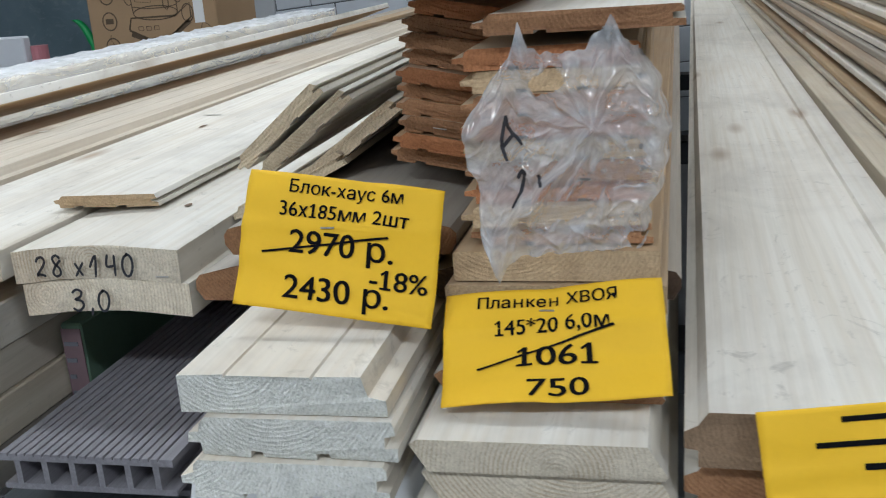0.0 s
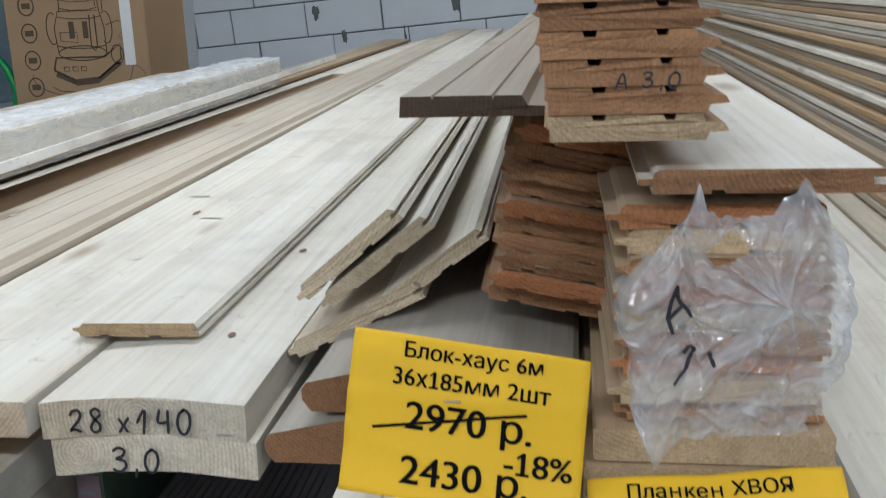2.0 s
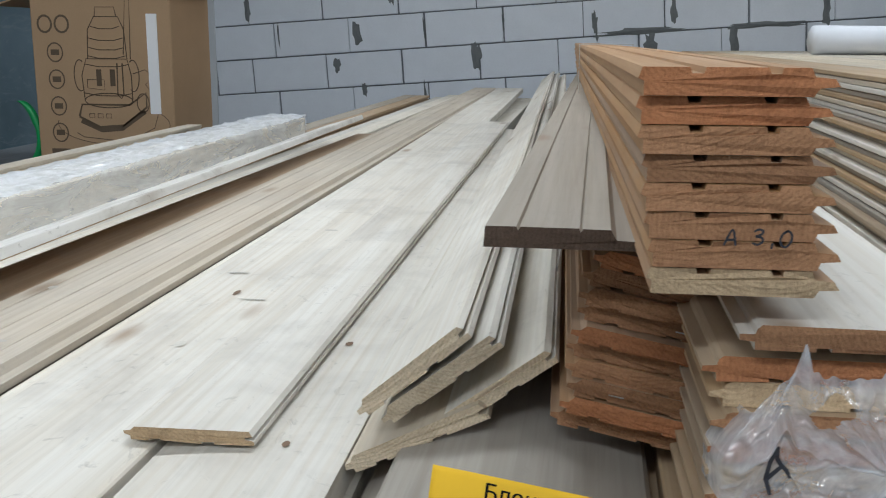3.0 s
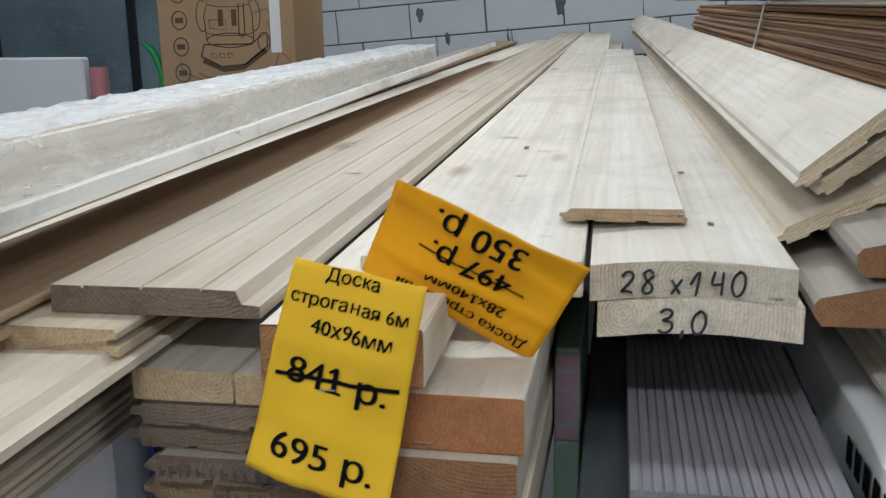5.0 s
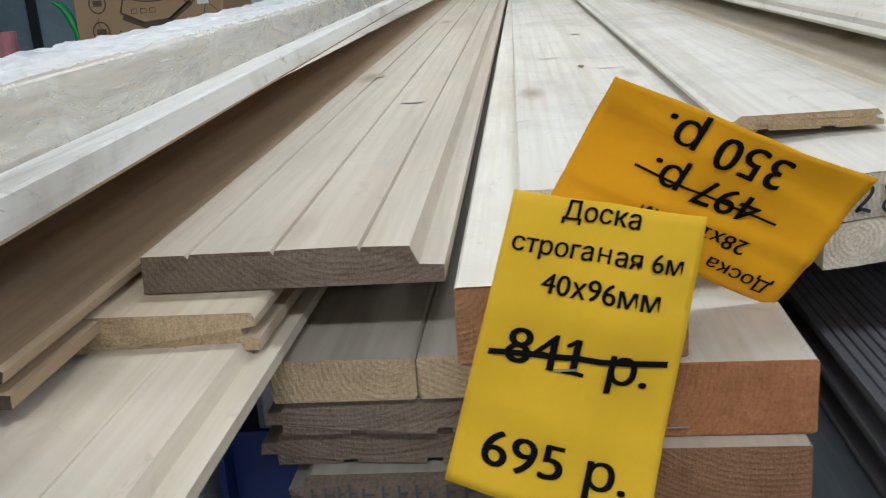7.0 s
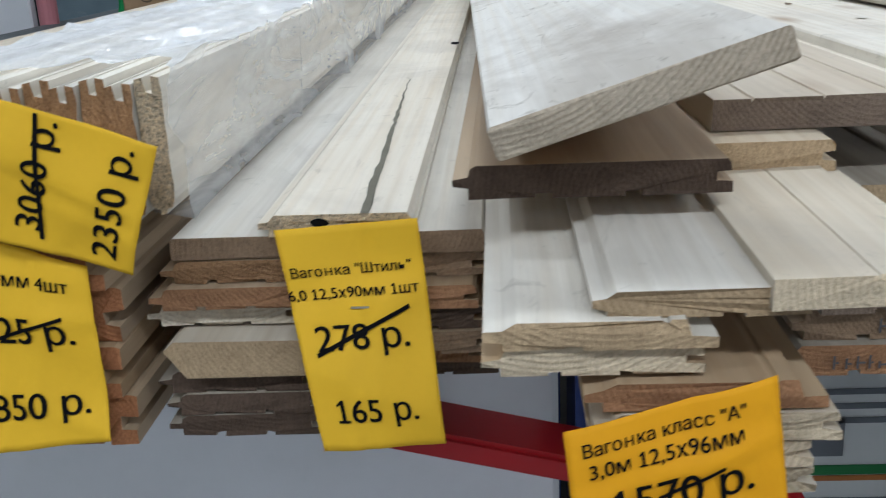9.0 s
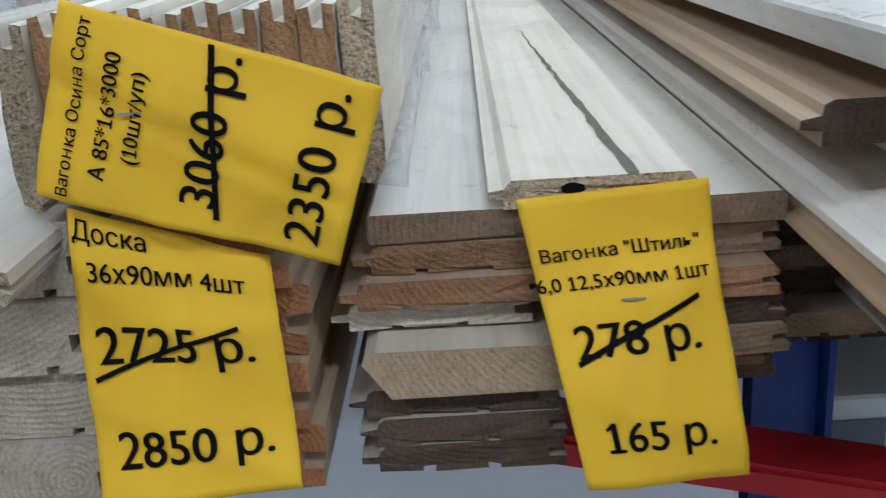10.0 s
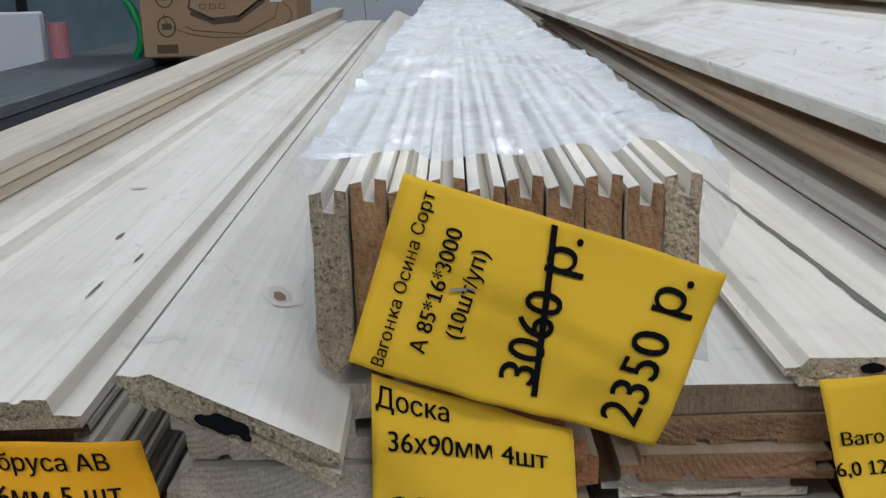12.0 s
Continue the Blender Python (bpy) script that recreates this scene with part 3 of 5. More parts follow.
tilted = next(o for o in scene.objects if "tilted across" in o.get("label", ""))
# Downward faces get a browner tone that puts the underside's shade into colour.
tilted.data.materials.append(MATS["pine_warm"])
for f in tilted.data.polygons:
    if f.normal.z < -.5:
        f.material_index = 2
LINING = "sticking out of a heap of lining boards"
board("mid", -.866, 1.1325, .090, .0130, .300, 3.0, "pine_pale", "end_cream", .9, 1.5, where=LINING, group="lining boards")
board("flat", -.938, 1.1285, .090, .0125, .305, 3.0, "pine_white", "end_tan", .9, where=LINING, group="lining boards")
board("vee", -.984, 1.1175, .097, .0125, .300, 3.0, "pine_white", "end_tan", .6, where=LINING, group="lining boards")
# Warm tone stands in for the dimmer-lit left edges of this heap.
board("tongue", -.985, 1.1040, .094, .0130, .303, 3.0, "pine_warm", "end_cream", .6, where=LINING, group="lining boards")
board("vee", -.942, 1.0885, .102, .0130, .300, 3.0, "pine_warm", "end_brown", .8, where=LINING, group="lining boards")
board("tongue", -.938, 1.0740, .104, .0130, .300, 3.0, "pine_cream", "end_cream", .8, where=LINING, group="lining boards")
board("tongue", -.938, 1.0595, .094, .0130, .302, 3.0, "pine_cream", "end_cream", .8, where=LINING, group="lining boards")
board("tongue", -.935, 1.0450, .094, .0130, .305, 3.0, "pine_cream", "end_cream", .8, where=LINING, group="lining boards")

# ---- stack under the cracked board ----
board("flat", -1.112, 1.1235, .090, .0125, .455, 6.0, "pine_white", "end_bark", 0.6, where="split along its length, above a price tag", group="")
board("plain", -1.166, 1.1095, .090, .0130, .46, 6.0, "pine_white", "end_umber", .4, where="under the split board", group="long lining boards")
board("plain", -1.073, 1.1095, .090, .0130, .46, 6.0, "pine_white", "end_umber", .4, where="under the split board", group="long lining boards")
stack("tongue", -1.180, 1.0665, .092, .0135, .46, 6.0, 3, "pine_warm", ["end_pale", "end_brown", "end_rust"], .3, jitter=.010, yjit=.012, where="in a stack of long lining boards", group="long lining boards", seed=21)
board("planken", -1.172, 1.0420, .104, .0225, .442, 6.0, "pine_pale", "end_tan", .3, where="in a stack of long lining boards", group="long lining boards")
# Near-black end colour carries the contact shade at the foot of the stack.
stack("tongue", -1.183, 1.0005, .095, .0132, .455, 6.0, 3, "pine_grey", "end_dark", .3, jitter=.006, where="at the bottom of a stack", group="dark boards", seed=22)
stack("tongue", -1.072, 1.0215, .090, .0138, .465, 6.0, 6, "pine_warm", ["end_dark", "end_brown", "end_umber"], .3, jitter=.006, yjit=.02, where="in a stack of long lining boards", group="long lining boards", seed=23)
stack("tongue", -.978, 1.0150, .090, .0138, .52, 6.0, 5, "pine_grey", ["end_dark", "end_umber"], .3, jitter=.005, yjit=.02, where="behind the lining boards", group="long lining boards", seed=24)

# ---- thick floorboards and the wrapped pack ----
for col, xx in ((0, -1.372), (1, -1.283)):
    for k in range(4):
        board("double", xx + .003 * ((k + col) % 2), 1.000 + k * .0336, .0885, .033, .436 + .006 * ((k + col) % 2), 6.0, "pine_grey" if col == 0 else "pine_warm",
              "end_grey" if col == 0 else "end_red", .3, where="in a stack under the wrapped pack", group="thick floorboards")
pack_x, pack_z, pack_y, pack_yaw = -1.306, 1.1385, .440, .4
for k in range(10):
    ob = board("frayed", 0, 0, .076, .0141, 0, 3.0, "pine_white", "end_bark" if k in (0, 9) else "end_rust", where="standing on edge in a wrapped pack", group="wrapped lining boards")
    ob.matrix_world = pose(pack_x + .0003 + k * .0153 + .0143, pack_y + (.004 if k % 2 else 0), pack_z + .0005 + (.003 if k % 2 else 0), 0, -90, -pack_yaw)
board("flat", -1.371, 1.158, .086, .0118, .385, 3.0, "pine_white", "end_bark", -1.0, -27, where="sliding off beside the wrapped pack", group="")

# ---- wide lining boards on the far left ----
board("vee", -1.520, 1.119, .116, .0130, .435, 3.0, "pine_white", "end_bark", -1.0, where="above a yellow price tag", group="wide lining boards")
board("vee", -1.640, 1.119, .118, .0130, .45, 3.0, "pine_white", "end_bark", -1.0, where="beside its twin", group="wide lining boards")
# Grey faces and dark ends paint in shade under the wide boards.
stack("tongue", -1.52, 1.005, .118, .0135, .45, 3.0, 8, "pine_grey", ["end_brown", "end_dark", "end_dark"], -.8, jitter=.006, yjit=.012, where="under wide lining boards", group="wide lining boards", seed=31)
stack("tongue", -1.645, 1.005, .118, .0135, .47, 3.0, 8, "pine_warm", ["end_brown", "end_umber"], -.8, jitter=.006, where="under wide lining boards", group="wide lining boards", seed=32)
for k in range(3):
    board("plain", -1.648 + .004 * k, 1.133 + k * .0115, .058, .011, .40, 3.3, "pine_pale" if k else "pine_cream", "end_umber", -.6, where="thin, at the edge of the lining boards", group="thin battens")
board("plain", -1.775, 1.02, .07, .098, .42, 3.0, "pine_cream", "end_umber", -.6, where="at the edge of the lining boards", group="")

# ---- wood-plastic decking ----
def hollow_section_board(x, z, w, h, y, length, ribs, material, label):
    ob = new("decking_board")
    ob.matrix_world = pose(x, y, z, 0, 0, .6)
    tagged(ob, label, "board", "decking boards")
    t = .006
    outline = [(0, 0), (w, 0), (w, t)]
    if ribs:
        step = (w - .012) / ribs
        top = []
        for i in range(ribs):
            u = .006 + i * step
            top += [(u + step * .08, t), (u + step * .14, t - .0022), (u + step * .3, t - .0022), (u + step * .36, t)]
        outline += list(reversed(top))
    outline += [(0, t)]
    ys = [0, length / 2, length]
    part("top_plate", prism(bmesh.new(), outline, ys, cap_mat=0, shift=(0, h - t)), material, ob)
    part("bottom_plate", prism(bmesh.new(), sec_plain(w, t * .8, .001), ys, cap_mat=0), material, ob)
    cells = 5
    for i in range(cells + 1):
        u = .012 + (w - .024 - .005) * i / cells
        part("web", prism(bmesh.new(), [(u, t * .8 - .001), (u + .005, t * .8 - .001), (u + .005, h - t + .001), (u, h - t + .001)], ys, cap_mat=0), material, ob)
    return ob


hollow_section_board(-.451, 1.010, .146, .030, .55, 3.0, 18, "wpc_violet", "ribbed dark violet hollow decking board, lying on a grey one")
hollow_section_board(-.448, .9795, .146, .030, .60, 3.0, 18, "wpc_violet", "dark violet hollow decking board under its twin")
for k, (yy, zz) in enumerate(((.47, .9535), (.50, .9285))):
    ob = mesh_object("decking_board", prism(bmesh.new(), sec_plain(.165, .0245, .002), [0, 1.5, 3.0], cap_mat=0), "wpc_grey")
    ob.matrix_world = pose(-.489, yy, zz, 0, 0, .4)
    tagged(ob, "slate-grey wood-grained solid decking board under a violet one", "board", "decking boards")
for k in range(2):
    hollow_section_board(-.470, 1.0415 + k * .031, .146, .030, 1.0, 3.0, 12, "wpc_violet", "dark decking board deep in shade under the marked boards")

# ---- price tags ----


def mend_glyphs(pts, faces):
    """Small letters made of large ones, and a foot and a flag for the digit one."""
    owner = list(range(len(pts)))

    def root(i):
        while owner[i] != i:
            i = owner[i]
        return i

    for f in faces:
        for i in f[1:]:
            owner[root(i)] = root(f[0])
    glyphs = {}
    for i in range(len(pts)):
        glyphs.setdefault(root(i), []).append(i)
    for ids in glyphs.values():
        x0, x1 = min(pts[i][0] for i in ids), max(pts[i][0] for i in ids)
        y0, y1 = min(pts[i][1] for i in ids), max(pts[i][1] for i in ids)
        if len(ids) == 12 and .55 < x1 - x0 < .58 and .71 < y1 - y0 < .74:
            mid = (x0 + x1) / 2
            for i in ids:
                pts[i] = (mid + (pts[i][0] - mid) * .80, pts[i][1] * .745)
        elif len(ids) == 4 and .09 < x1 - x0 < .105 and .66 < y1 - y0 < .70:
            for quad in (((x0 - .13, 0), (x0, 0), (x0, .075), (x0 - .13, .075)), ((x1, 0), (x1 + .13, 0), (x1 + .13, .075), (x1, .075)),
                         ((x0 - .13, .55), (x0 - .11, .49), (x0, .57), (x0, .66))):
                faces.append(tuple(range(len(pts), len(pts) + 4)))
                pts.extend(quad)
    return pts, faces


def letters(body, shear=0.0, weight=0.0, bold=True):
    """The outline mesh of a line of text, as points and faces, from the built-in font."""
    cu = bpy.data.curves.new("letters", "FONT")
    cu.body, cu.size, cu.shear, cu.resolution_u, cu.offset = body.replace("н", "Н"), 1.0, shear, 4, weight
    ob = new("letters", cu)
    bpy.context.view_layer.update()
    mesh = bpy.data.meshes.new_from_object(ob.evaluated_get(bpy.context.evaluated_depsgraph_get()))
    pts = [tuple(v.co[:2]) for v in mesh.vertices]
    faces = [tuple(p.vertices) for p in mesh.polygons]
    pts, faces = mend_glyphs(pts, faces)
    n = len(pts)
    if bold:
        faces += [tuple(i + n for i in f) for f in faces]
        pts += [(x + .028, y + .006) for x, y in pts]
    bpy.data.objects.remove(ob)
    bpy.data.curves.remove(cu)
    bpy.data.meshes.remove(mesh)
    return pts, faces


class Sheet:
    """A bent sheet of paper between four corners, named as its writing is read."""

    def __init__(self, tl, tr, br, bl, bulge=0.004, curl=0.0, wave=0.0):
        self.c = [Vector(p) for p in (tl, tr, br, bl)]
        self.n = (self.c[1] - self.c[0]).cross(self.c[0] - self.c[3]).normalized()
        self.bulge, self.curl, self.wave = bulge, curl, wave
        self.fold = math.sin(41 * self.c[0].x + 17 * self.c[0].z)

    def at(self, u, v, lift=0.0):
        tl, tr, br, bl = self.c
        p = (tl * (1 - u) + tr * u) * (1 - v) + (bl * (1 - u) + br * u) * v
        b = self.bulge * math.sin(math.pi * u) + self.curl * v * v + self.wave * math.sin(2 * math.pi * v) * (.6 + .4 * u)
        b += .0014 * math.sin(9 * u + 5 * v) + .0006 * math.sin(15 * v - 6 * u)
        k = self.fold
        b += .0019 * max(0, 1 - abs(v - .36 - .12 * k * (u - .5)) / .09) - .0017 * max(0, 1 - abs(u - .5 - .3 * k * (v - .4)) / .10)
        b += .0012 * max(0, 1 - abs(v - .72 + .35 * k * (u - .3)) / .08)
        b += .0014 * k * max(0, u + v * .8 - 1.45) * 4
        return p + self.n * (b + lift)


def tag(sheet, lines, strikes, material="tag_yellow", label="", staple=None, bars=()):
    nu, nv = 28, 28
    bm = bmesh.new()
    front = [[bm.verts.new(sheet.at(i / nu, j / nv)) for i in range(nu + 1)] for j in range(nv + 1)]
    back = [[bm.verts.new(sheet.at(i / nu, j / nv, -.00035)) for i in range(nu + 1)] for j in range(nv + 1)]
    for j in range(nv):
        for i in range(nu):
            bm.faces.new((front[j][i], front[j + 1][i], front[j + 1][i + 1], front[j][i + 1]))
            bm.faces.new((back[j][i], back[j][i + 1], back[j + 1][i + 1], back[j + 1][i]))
    rim_f = front[0] + [r[-1] for r in front[1:]] + front[-1][-2::-1] + [r[0] for r in front[-2:0:-1]]
    rim_b = back[0] + [r[-1] for r in back[1:]] + back[-1][-2::-1] + [r[0] for r in back[-2:0:-1]]
    m = len(rim_f)
    for i in range(m):
        j = (i + 1) % m
        bm.faces.new((rim_f[i], rim_f[j], rim_b[j], rim_b[i]))
    for f in bm.faces:
        f.smooth = True
    origin = sheet.at(.5, 1)
    for v in bm.verts:
        v.co -= origin
    ob = mesh_object("price_tag", bm, material)
    ob.location = origin
    tagged(ob, label, "price tag", "price tags")

    def flat(name, pts, faces, mat, lift=.0011):
        b = bmesh.new()
        vs = [b.verts.new(sheet.at(u, v, lift + (.00008 if name == 'lettering' and k >= len(pts) // 2 else 0)) - origin) for k, (u, v) in enumerate(pts)]
        for f in faces:
            try:
                b.faces.new([vs[i] for i in f])
            except ValueError:
                pass
        return part(name, b, mat, ob)

    wide = ((sheet.c[1] - sheet.c[0]).length + (sheet.c[2] - sheet.c[3]).length) / 2
    tall = ((sheet.c[3] - sheet.c[0]).length + (sheet.c[2] - sheet.c[1]).length) / 2
    for body, u, v, width, *more in lines:
        pts, faces = letters(body)
        x0, x1 = min(p[0] for p in pts), max(p[0] for p in pts)
        s = width / (x1 - x0)
        squash = more[0] if more else 1.0
        slope = more[1] if len(more) > 1 else 0.0
        sv = s * wide / tall * squash
        flat("lettering", [(u - width / 2 + (p[0] - x0) * s, v - (p[1] - .33) * sv + slope * ((p[0] - x0) * s - width / 2)) for p in pts], faces, "ink")
    for u0, v0, u1, v1, th in strikes:
        k = 8
        d = Vector((u1 - u0, v1 - v0)).normalized()
        q = Vector((-d.y * th, d.x * th))
        pts = []
        for i in range(k + 1):
            a = Vector((u0 + (u1 - u0) * i / k, v0 + (v1 - v0) * i / k))
            pts += [tuple(a - q), tuple(a + q)]
        flat("strike_line", pts, [(2 * i, 2 * i + 1, 2 * i + 3, 2 * i + 2) for i in range(k)], "ink", .0014)
    for u0, v0, u1, v1 in bars:
        k = 4
        pts = []
        for i in range(k + 1):
            pts += [(u0 + (u1 - u0) * i / k, v0), (u0 + (u1 - u0) * i / k, v1)]
        flat("print_bar", pts, [(2 * i, 2 * i + 1, 2 * i + 3, 2 * i + 2) for i in range(k)], "ink")
    if staple:
        u, v = staple
        p = sheet.at(u, v, .0014) - origin
        part("staple", add_box(bmesh.new(), p.x - .005, p.y - .0004, p.z - .0005, p.x + .005, p.y + .0004, p.z + .0005), "steel_staple", ob, "steel staple")
    return ob


tag(Sheet((-0.2407, 0.6144, 1.2443), (-0.0954, 0.6028, 1.2277), (-0.1032, 0.5653, 1.1411), (-0.2462, 0.5653, 1.1588), .003, 0, .0015),
    [("Блок-хаус 6м", .52, .10, .58), ("36х185мм 2шт", .52, .27, .66), ("2970 р.", .52, .50, .53, .92), ("-18%", .82, .70, .28, .95), ("2430 р.", .52, .83, .53, .92)],
    [(.12, .60, .76, .40, .008)], label="yellow price tag stapled before half-log boards", staple=(.45, .38))
tag(Sheet((-.098, .596, 1.154), (.049, .592, 1.169), (.056, .532, 1.112), (-.092, .530, 1.101), .001, 0, .002),
    [("Планкен ХВОЯ", .48, .13, .64), ("145*20 6,0м", .50, .36, .52), ("1061", .52, .62, .36, .74), ("750", .52, .88, .27, .62)],
    [(.16, .70, .78, .40, .009)], label="yellow price tag sloping over facade boards", staple=(.48, .22))
tag(Sheet((.101, .492, 1.123), (.248, .492, 1.142), (.256, .457, 1.058), (.111, .457, 1.042), .002),
    [("2", .22, .86, .06)], [], label="yellow price tag on wide boards", bars=[(.30, .065, .52, .10), (.55, .065, .80, .10), (.20, .215, .46, .25), (.49, .215, .78, .25), (.36, .355, .62, .395)])
tag(Sheet((-0.5227, 0.5891, 1.1157), (-0.6454, 0.5924, 1.1779), (-0.6086, 0.556, 1.2513), (-0.4809, 0.556, 1.1927), .002, 0, .0015),
    [("Доска строганая", .44, .13, .74), ("28х140мм", .46, .31, .44), ("497 р.", .50, .55, .44), ("350 р.", .52, .83, .48)],
    [(.20, .52, .78, .54, .008)], material="tag_orange", label="orange price tag turned upside down on a planed board")
tag(Sheet((-.659, .490, 1.213), (-.576, .488, 1.197), (-.604, .478, 1.046), (-.699, .482, 1.074), .003, 0, .003),
    [("Доска", .47, .035, .40), ("строганая 6м", .485, .15, .87), ("40х96мм", .54, .265, .60), ("841 р.", .50, .485, .72), ("695 р.", .50, .845, .72)],
    [(.06, .52, .94, .45, .010)], label="yellow price tag hanging before square-edged boards", staple=(.45, .53))
tag(Sheet((-1.101, .446, 1.130), (-1.020, .448, 1.134), (-1.008, .418, 1.010), (-1.077, .415, 1.008), .002, .003, -.004),
    [('Вагонка "Штиль"', .48, .20, .86), ("6,0 12,5х90мм 1шт", .47, .30, .95), ("278 р.", .48, .50, .70), ("165 р.", .50, .825, .64)],
    [(.12, .57, .86, .38, .010)], label="yellow price tag stapled under a split board", staple=(.5, .37))
tag(Sheet((-1.292, .425, 1.151), (-1.268, .425, 1.225), (-1.150, .416, 1.186), (-1.174, .418, 1.115), .003, 0, .0015),
    [("Вагонка Осина Сорт", .50, .09, .92), ("А 85*16*3000", .50, .195, .66), ("(10шт/уп)", .53, .285, .48), ("3060 р.", .55, .515, .80), ("2350 р.", .50, .86, .84)],
    [(.10, .585, .98, .47, .010)], label="yellow price tag turned sideways on the wrapped pack", staple=(.55, .27))
tag(Sheet((-1.284, .432, 1.143), (-1.204, .432, 1.117), (-1.199, .416, 1.017), (-1.287, .416, 1.010), .002, .002, .002),
    [("Доска", .20, .06, .36), ("36х90мм 4шт", .47, .165, .78, 1.0, -.06), ("2725 р.", .47, .41, .78, 1.0, -.06), ("2850 р.", .50, .785, .78, 1.0, -.04)],
    [(.05, .55, .80, .31, .009)], label="yellow price tag on the thick floorboards")
# Under-lit yellow tag: tag_orange puts its shade into the paper colour.
tag(Sheet((-1.487, .428, 1.119), (-1.377, .428, 1.118), (-1.360, .416, 1.045), (-1.472, .416, 1.040), .002),
    [("я бруса АВ", .62, .11, .50), ("146мм 5 шт", .60, .29, .56), ("0 р.", .64, .51, .26), ("-14%", .80, .74, .26)],
    [(.34, .56, .84, .44, .010)], material="tag_orange", label="orange-yellow price tag under wide lining boards")
tag(Sheet((-.952, .287, 1.086), (-.866, .287, 1.110), (-.858, .274, 1.030), (-.944, .272, 1.008), .002, .001, .001),
    [('Вагонка класс "А"', .46, .12, .76), ("3,0м 12,5х96мм", .46, .24, .72), ("1570 р.", .52, .46, .66)],
    [(.16, .54, .72, .38, .010)], material="tag_orange", label="orange price tag under the lining boards")


GLYPHS = {
    "2": [[(.05, .74), (.2, .96), (.5, 1), (.66, .8), (.5, .5), (.1, .08), (.3, .12), (.72, .02)]],
    "8": [[(.62, .84), (.4, 1), (.15, .86), (.3, .58), (.58, .36), (.6, .1), (.35, 0), (.15, .16), (.3, .46), (.66, .78)]],
    "x": [[(.05, .62), (.55, .02)], [(.58, .66), (.1, .0)]],
    "1": [[(.0, .45), (.38, 1), (.34, .0)]],
    "4": [[(.16, 1), (.1, .46), (.62, .5)], [(.56, .98), (.6, .0)]],
    "0": [[(.4, 1), (.15, .8), (.08, .4), (.25, .05), (.5, .04), (.68, .4), (.62, .82), (.38, 1), (.3, .9)]],
    "3": [[(.05, .84), (.3, 1), (.58, .9), (.5, .66), (.22, .54), (.58, .46), (.66, .2), (.38, .0), (.06, .12)]],
    ",": [[(.2, .18), (.16, -.2)]],
    "А": [[(.0, .0), (.34, 1), (.66, .0)], [(.14, .36), (.54, .38)]],
    " ": [],
}


def ribbon(bm, pts, wide):
    """A flat stroke along points, facing the aisle, tapered at its ends."""
    rows = []
    for k, p in enumerate(pts):
        d = pts[min(k + 1, len(pts) - 1)] - pts[max(k - 1, 0)]
        q = Vector((-d.z, 0, d.x))
        q = q.normalized() * wide / 2 * (.7 if k in (0, len(pts) - 1) else 1) if q.length > 1e-7 else Vector((wide / 2, 0, 0))
        rows.append((bm.verts.new(p - q), bm.verts.new(p + q)))
    for (a, b), (c, d) in zip(rows, rows[1:]):
        bm.faces.new((a, c, d, b))


def handwriting(body, origin, width, height, host, wide=.0022):
    """Marker writing by hand on the end of a board, kept as parts of that board."""
    step = width / sum(.5 if c in ", " else 1 for c in body)
    rnd = random.Random(body)
    x = origin[0]
    for c in body:
        lift, size = rnd.uniform(-.0006, .0006), rnd.uniform(.92, 1.05)
        bm = bmesh.new()
        for k, line in enumerate(GLYPHS[c]):
            fine = []
            for i in range(len(line) - 1):
                p = [Vector(line[min(max(j, 0), len(line) - 1)]) for j in (i - 1, i, i + 1, i + 2)]
                for n_ in range(5):
                    t = n_ / 5
                    q = .5 * (2 * p[1] + (p[2] - p[0]) * t + (2 * p[0] - 5 * p[1] + 4 * p[2] - p[3]) * t * t + (3 * p[1] - p[0] - 3 * p[2] + p[3]) * t ** 3)
                    fine.append(q)
            fine.append(Vector(line[-1]))
            ribbon(bm, [Vector((x + step * (q.x + .12 * q.y) * size, origin[1] - .0001 * k, origin[2] + lift + height * q.y * size)) for q in fine], wide)
        if GLYPHS[c]:
            ob = part("handwriting", bm, "marker_ink", host, "black marker handwriting")
            ob.matrix_parent_inverse = host.matrix_world.inverted()
        else:
            bm.free()
        x += step * (.5 if c in ", " else 1)


def split_line(host, pts, widths):
    """A dark open split that runs along the top of a board, as a part of it."""
    bm = bmesh.new()
    pairs = [(bm.verts.new((u - w, y, v)), bm.verts.new((u + w, y, v))) for (u, y, v), w in zip(pts, widths)]
    for (a, b), (c, d) in zip(pairs, pairs[1:]):
        bm.faces.new((a, b, d, c))
    part("split", bm, "split_grey", host, "dark open split")


def blemish(name, host, centre, ru, rv, plane, mat, label, seed):
    """A knot or a pitch pocket: an uneven disc set on a face of a board."""
    rnd = random.Random(seed)
    bm = bmesh.new()
    ring = []
    for i in range(24):
        a, r = i * math.pi / 12, 1 + rnd.uniform(-.07, .07)
        du, dv = ru * r * math.cos(a), rv * r * math.sin(a)
        ring.append(bm.verts.new((centre[0] + du, centre[1] + (dv if plane == "top" else 0), centre[2] + (0 if plane == "top" else dv))))
    bm.faces.new(ring if plane == "top" else list(ring))
    part(name, bm, mat, host, label)


slid = next(o for o in scene.objects if "sliding off" in o.get("label", ""))
for k, (du, dv, ru, rv) in enumerate(((0, 0, .0062, .0036), (.006, .001, .004, .0026), (-.006, -.0012, .004, .0022), (.0095, -.001, .0022, .0014))):
    blemish("knot", slid, (.040 + du, -.0016 - .0001 * k, .006 + dv), ru, rv, "end", "ink", "black knot in the sawn end", 40 + k)
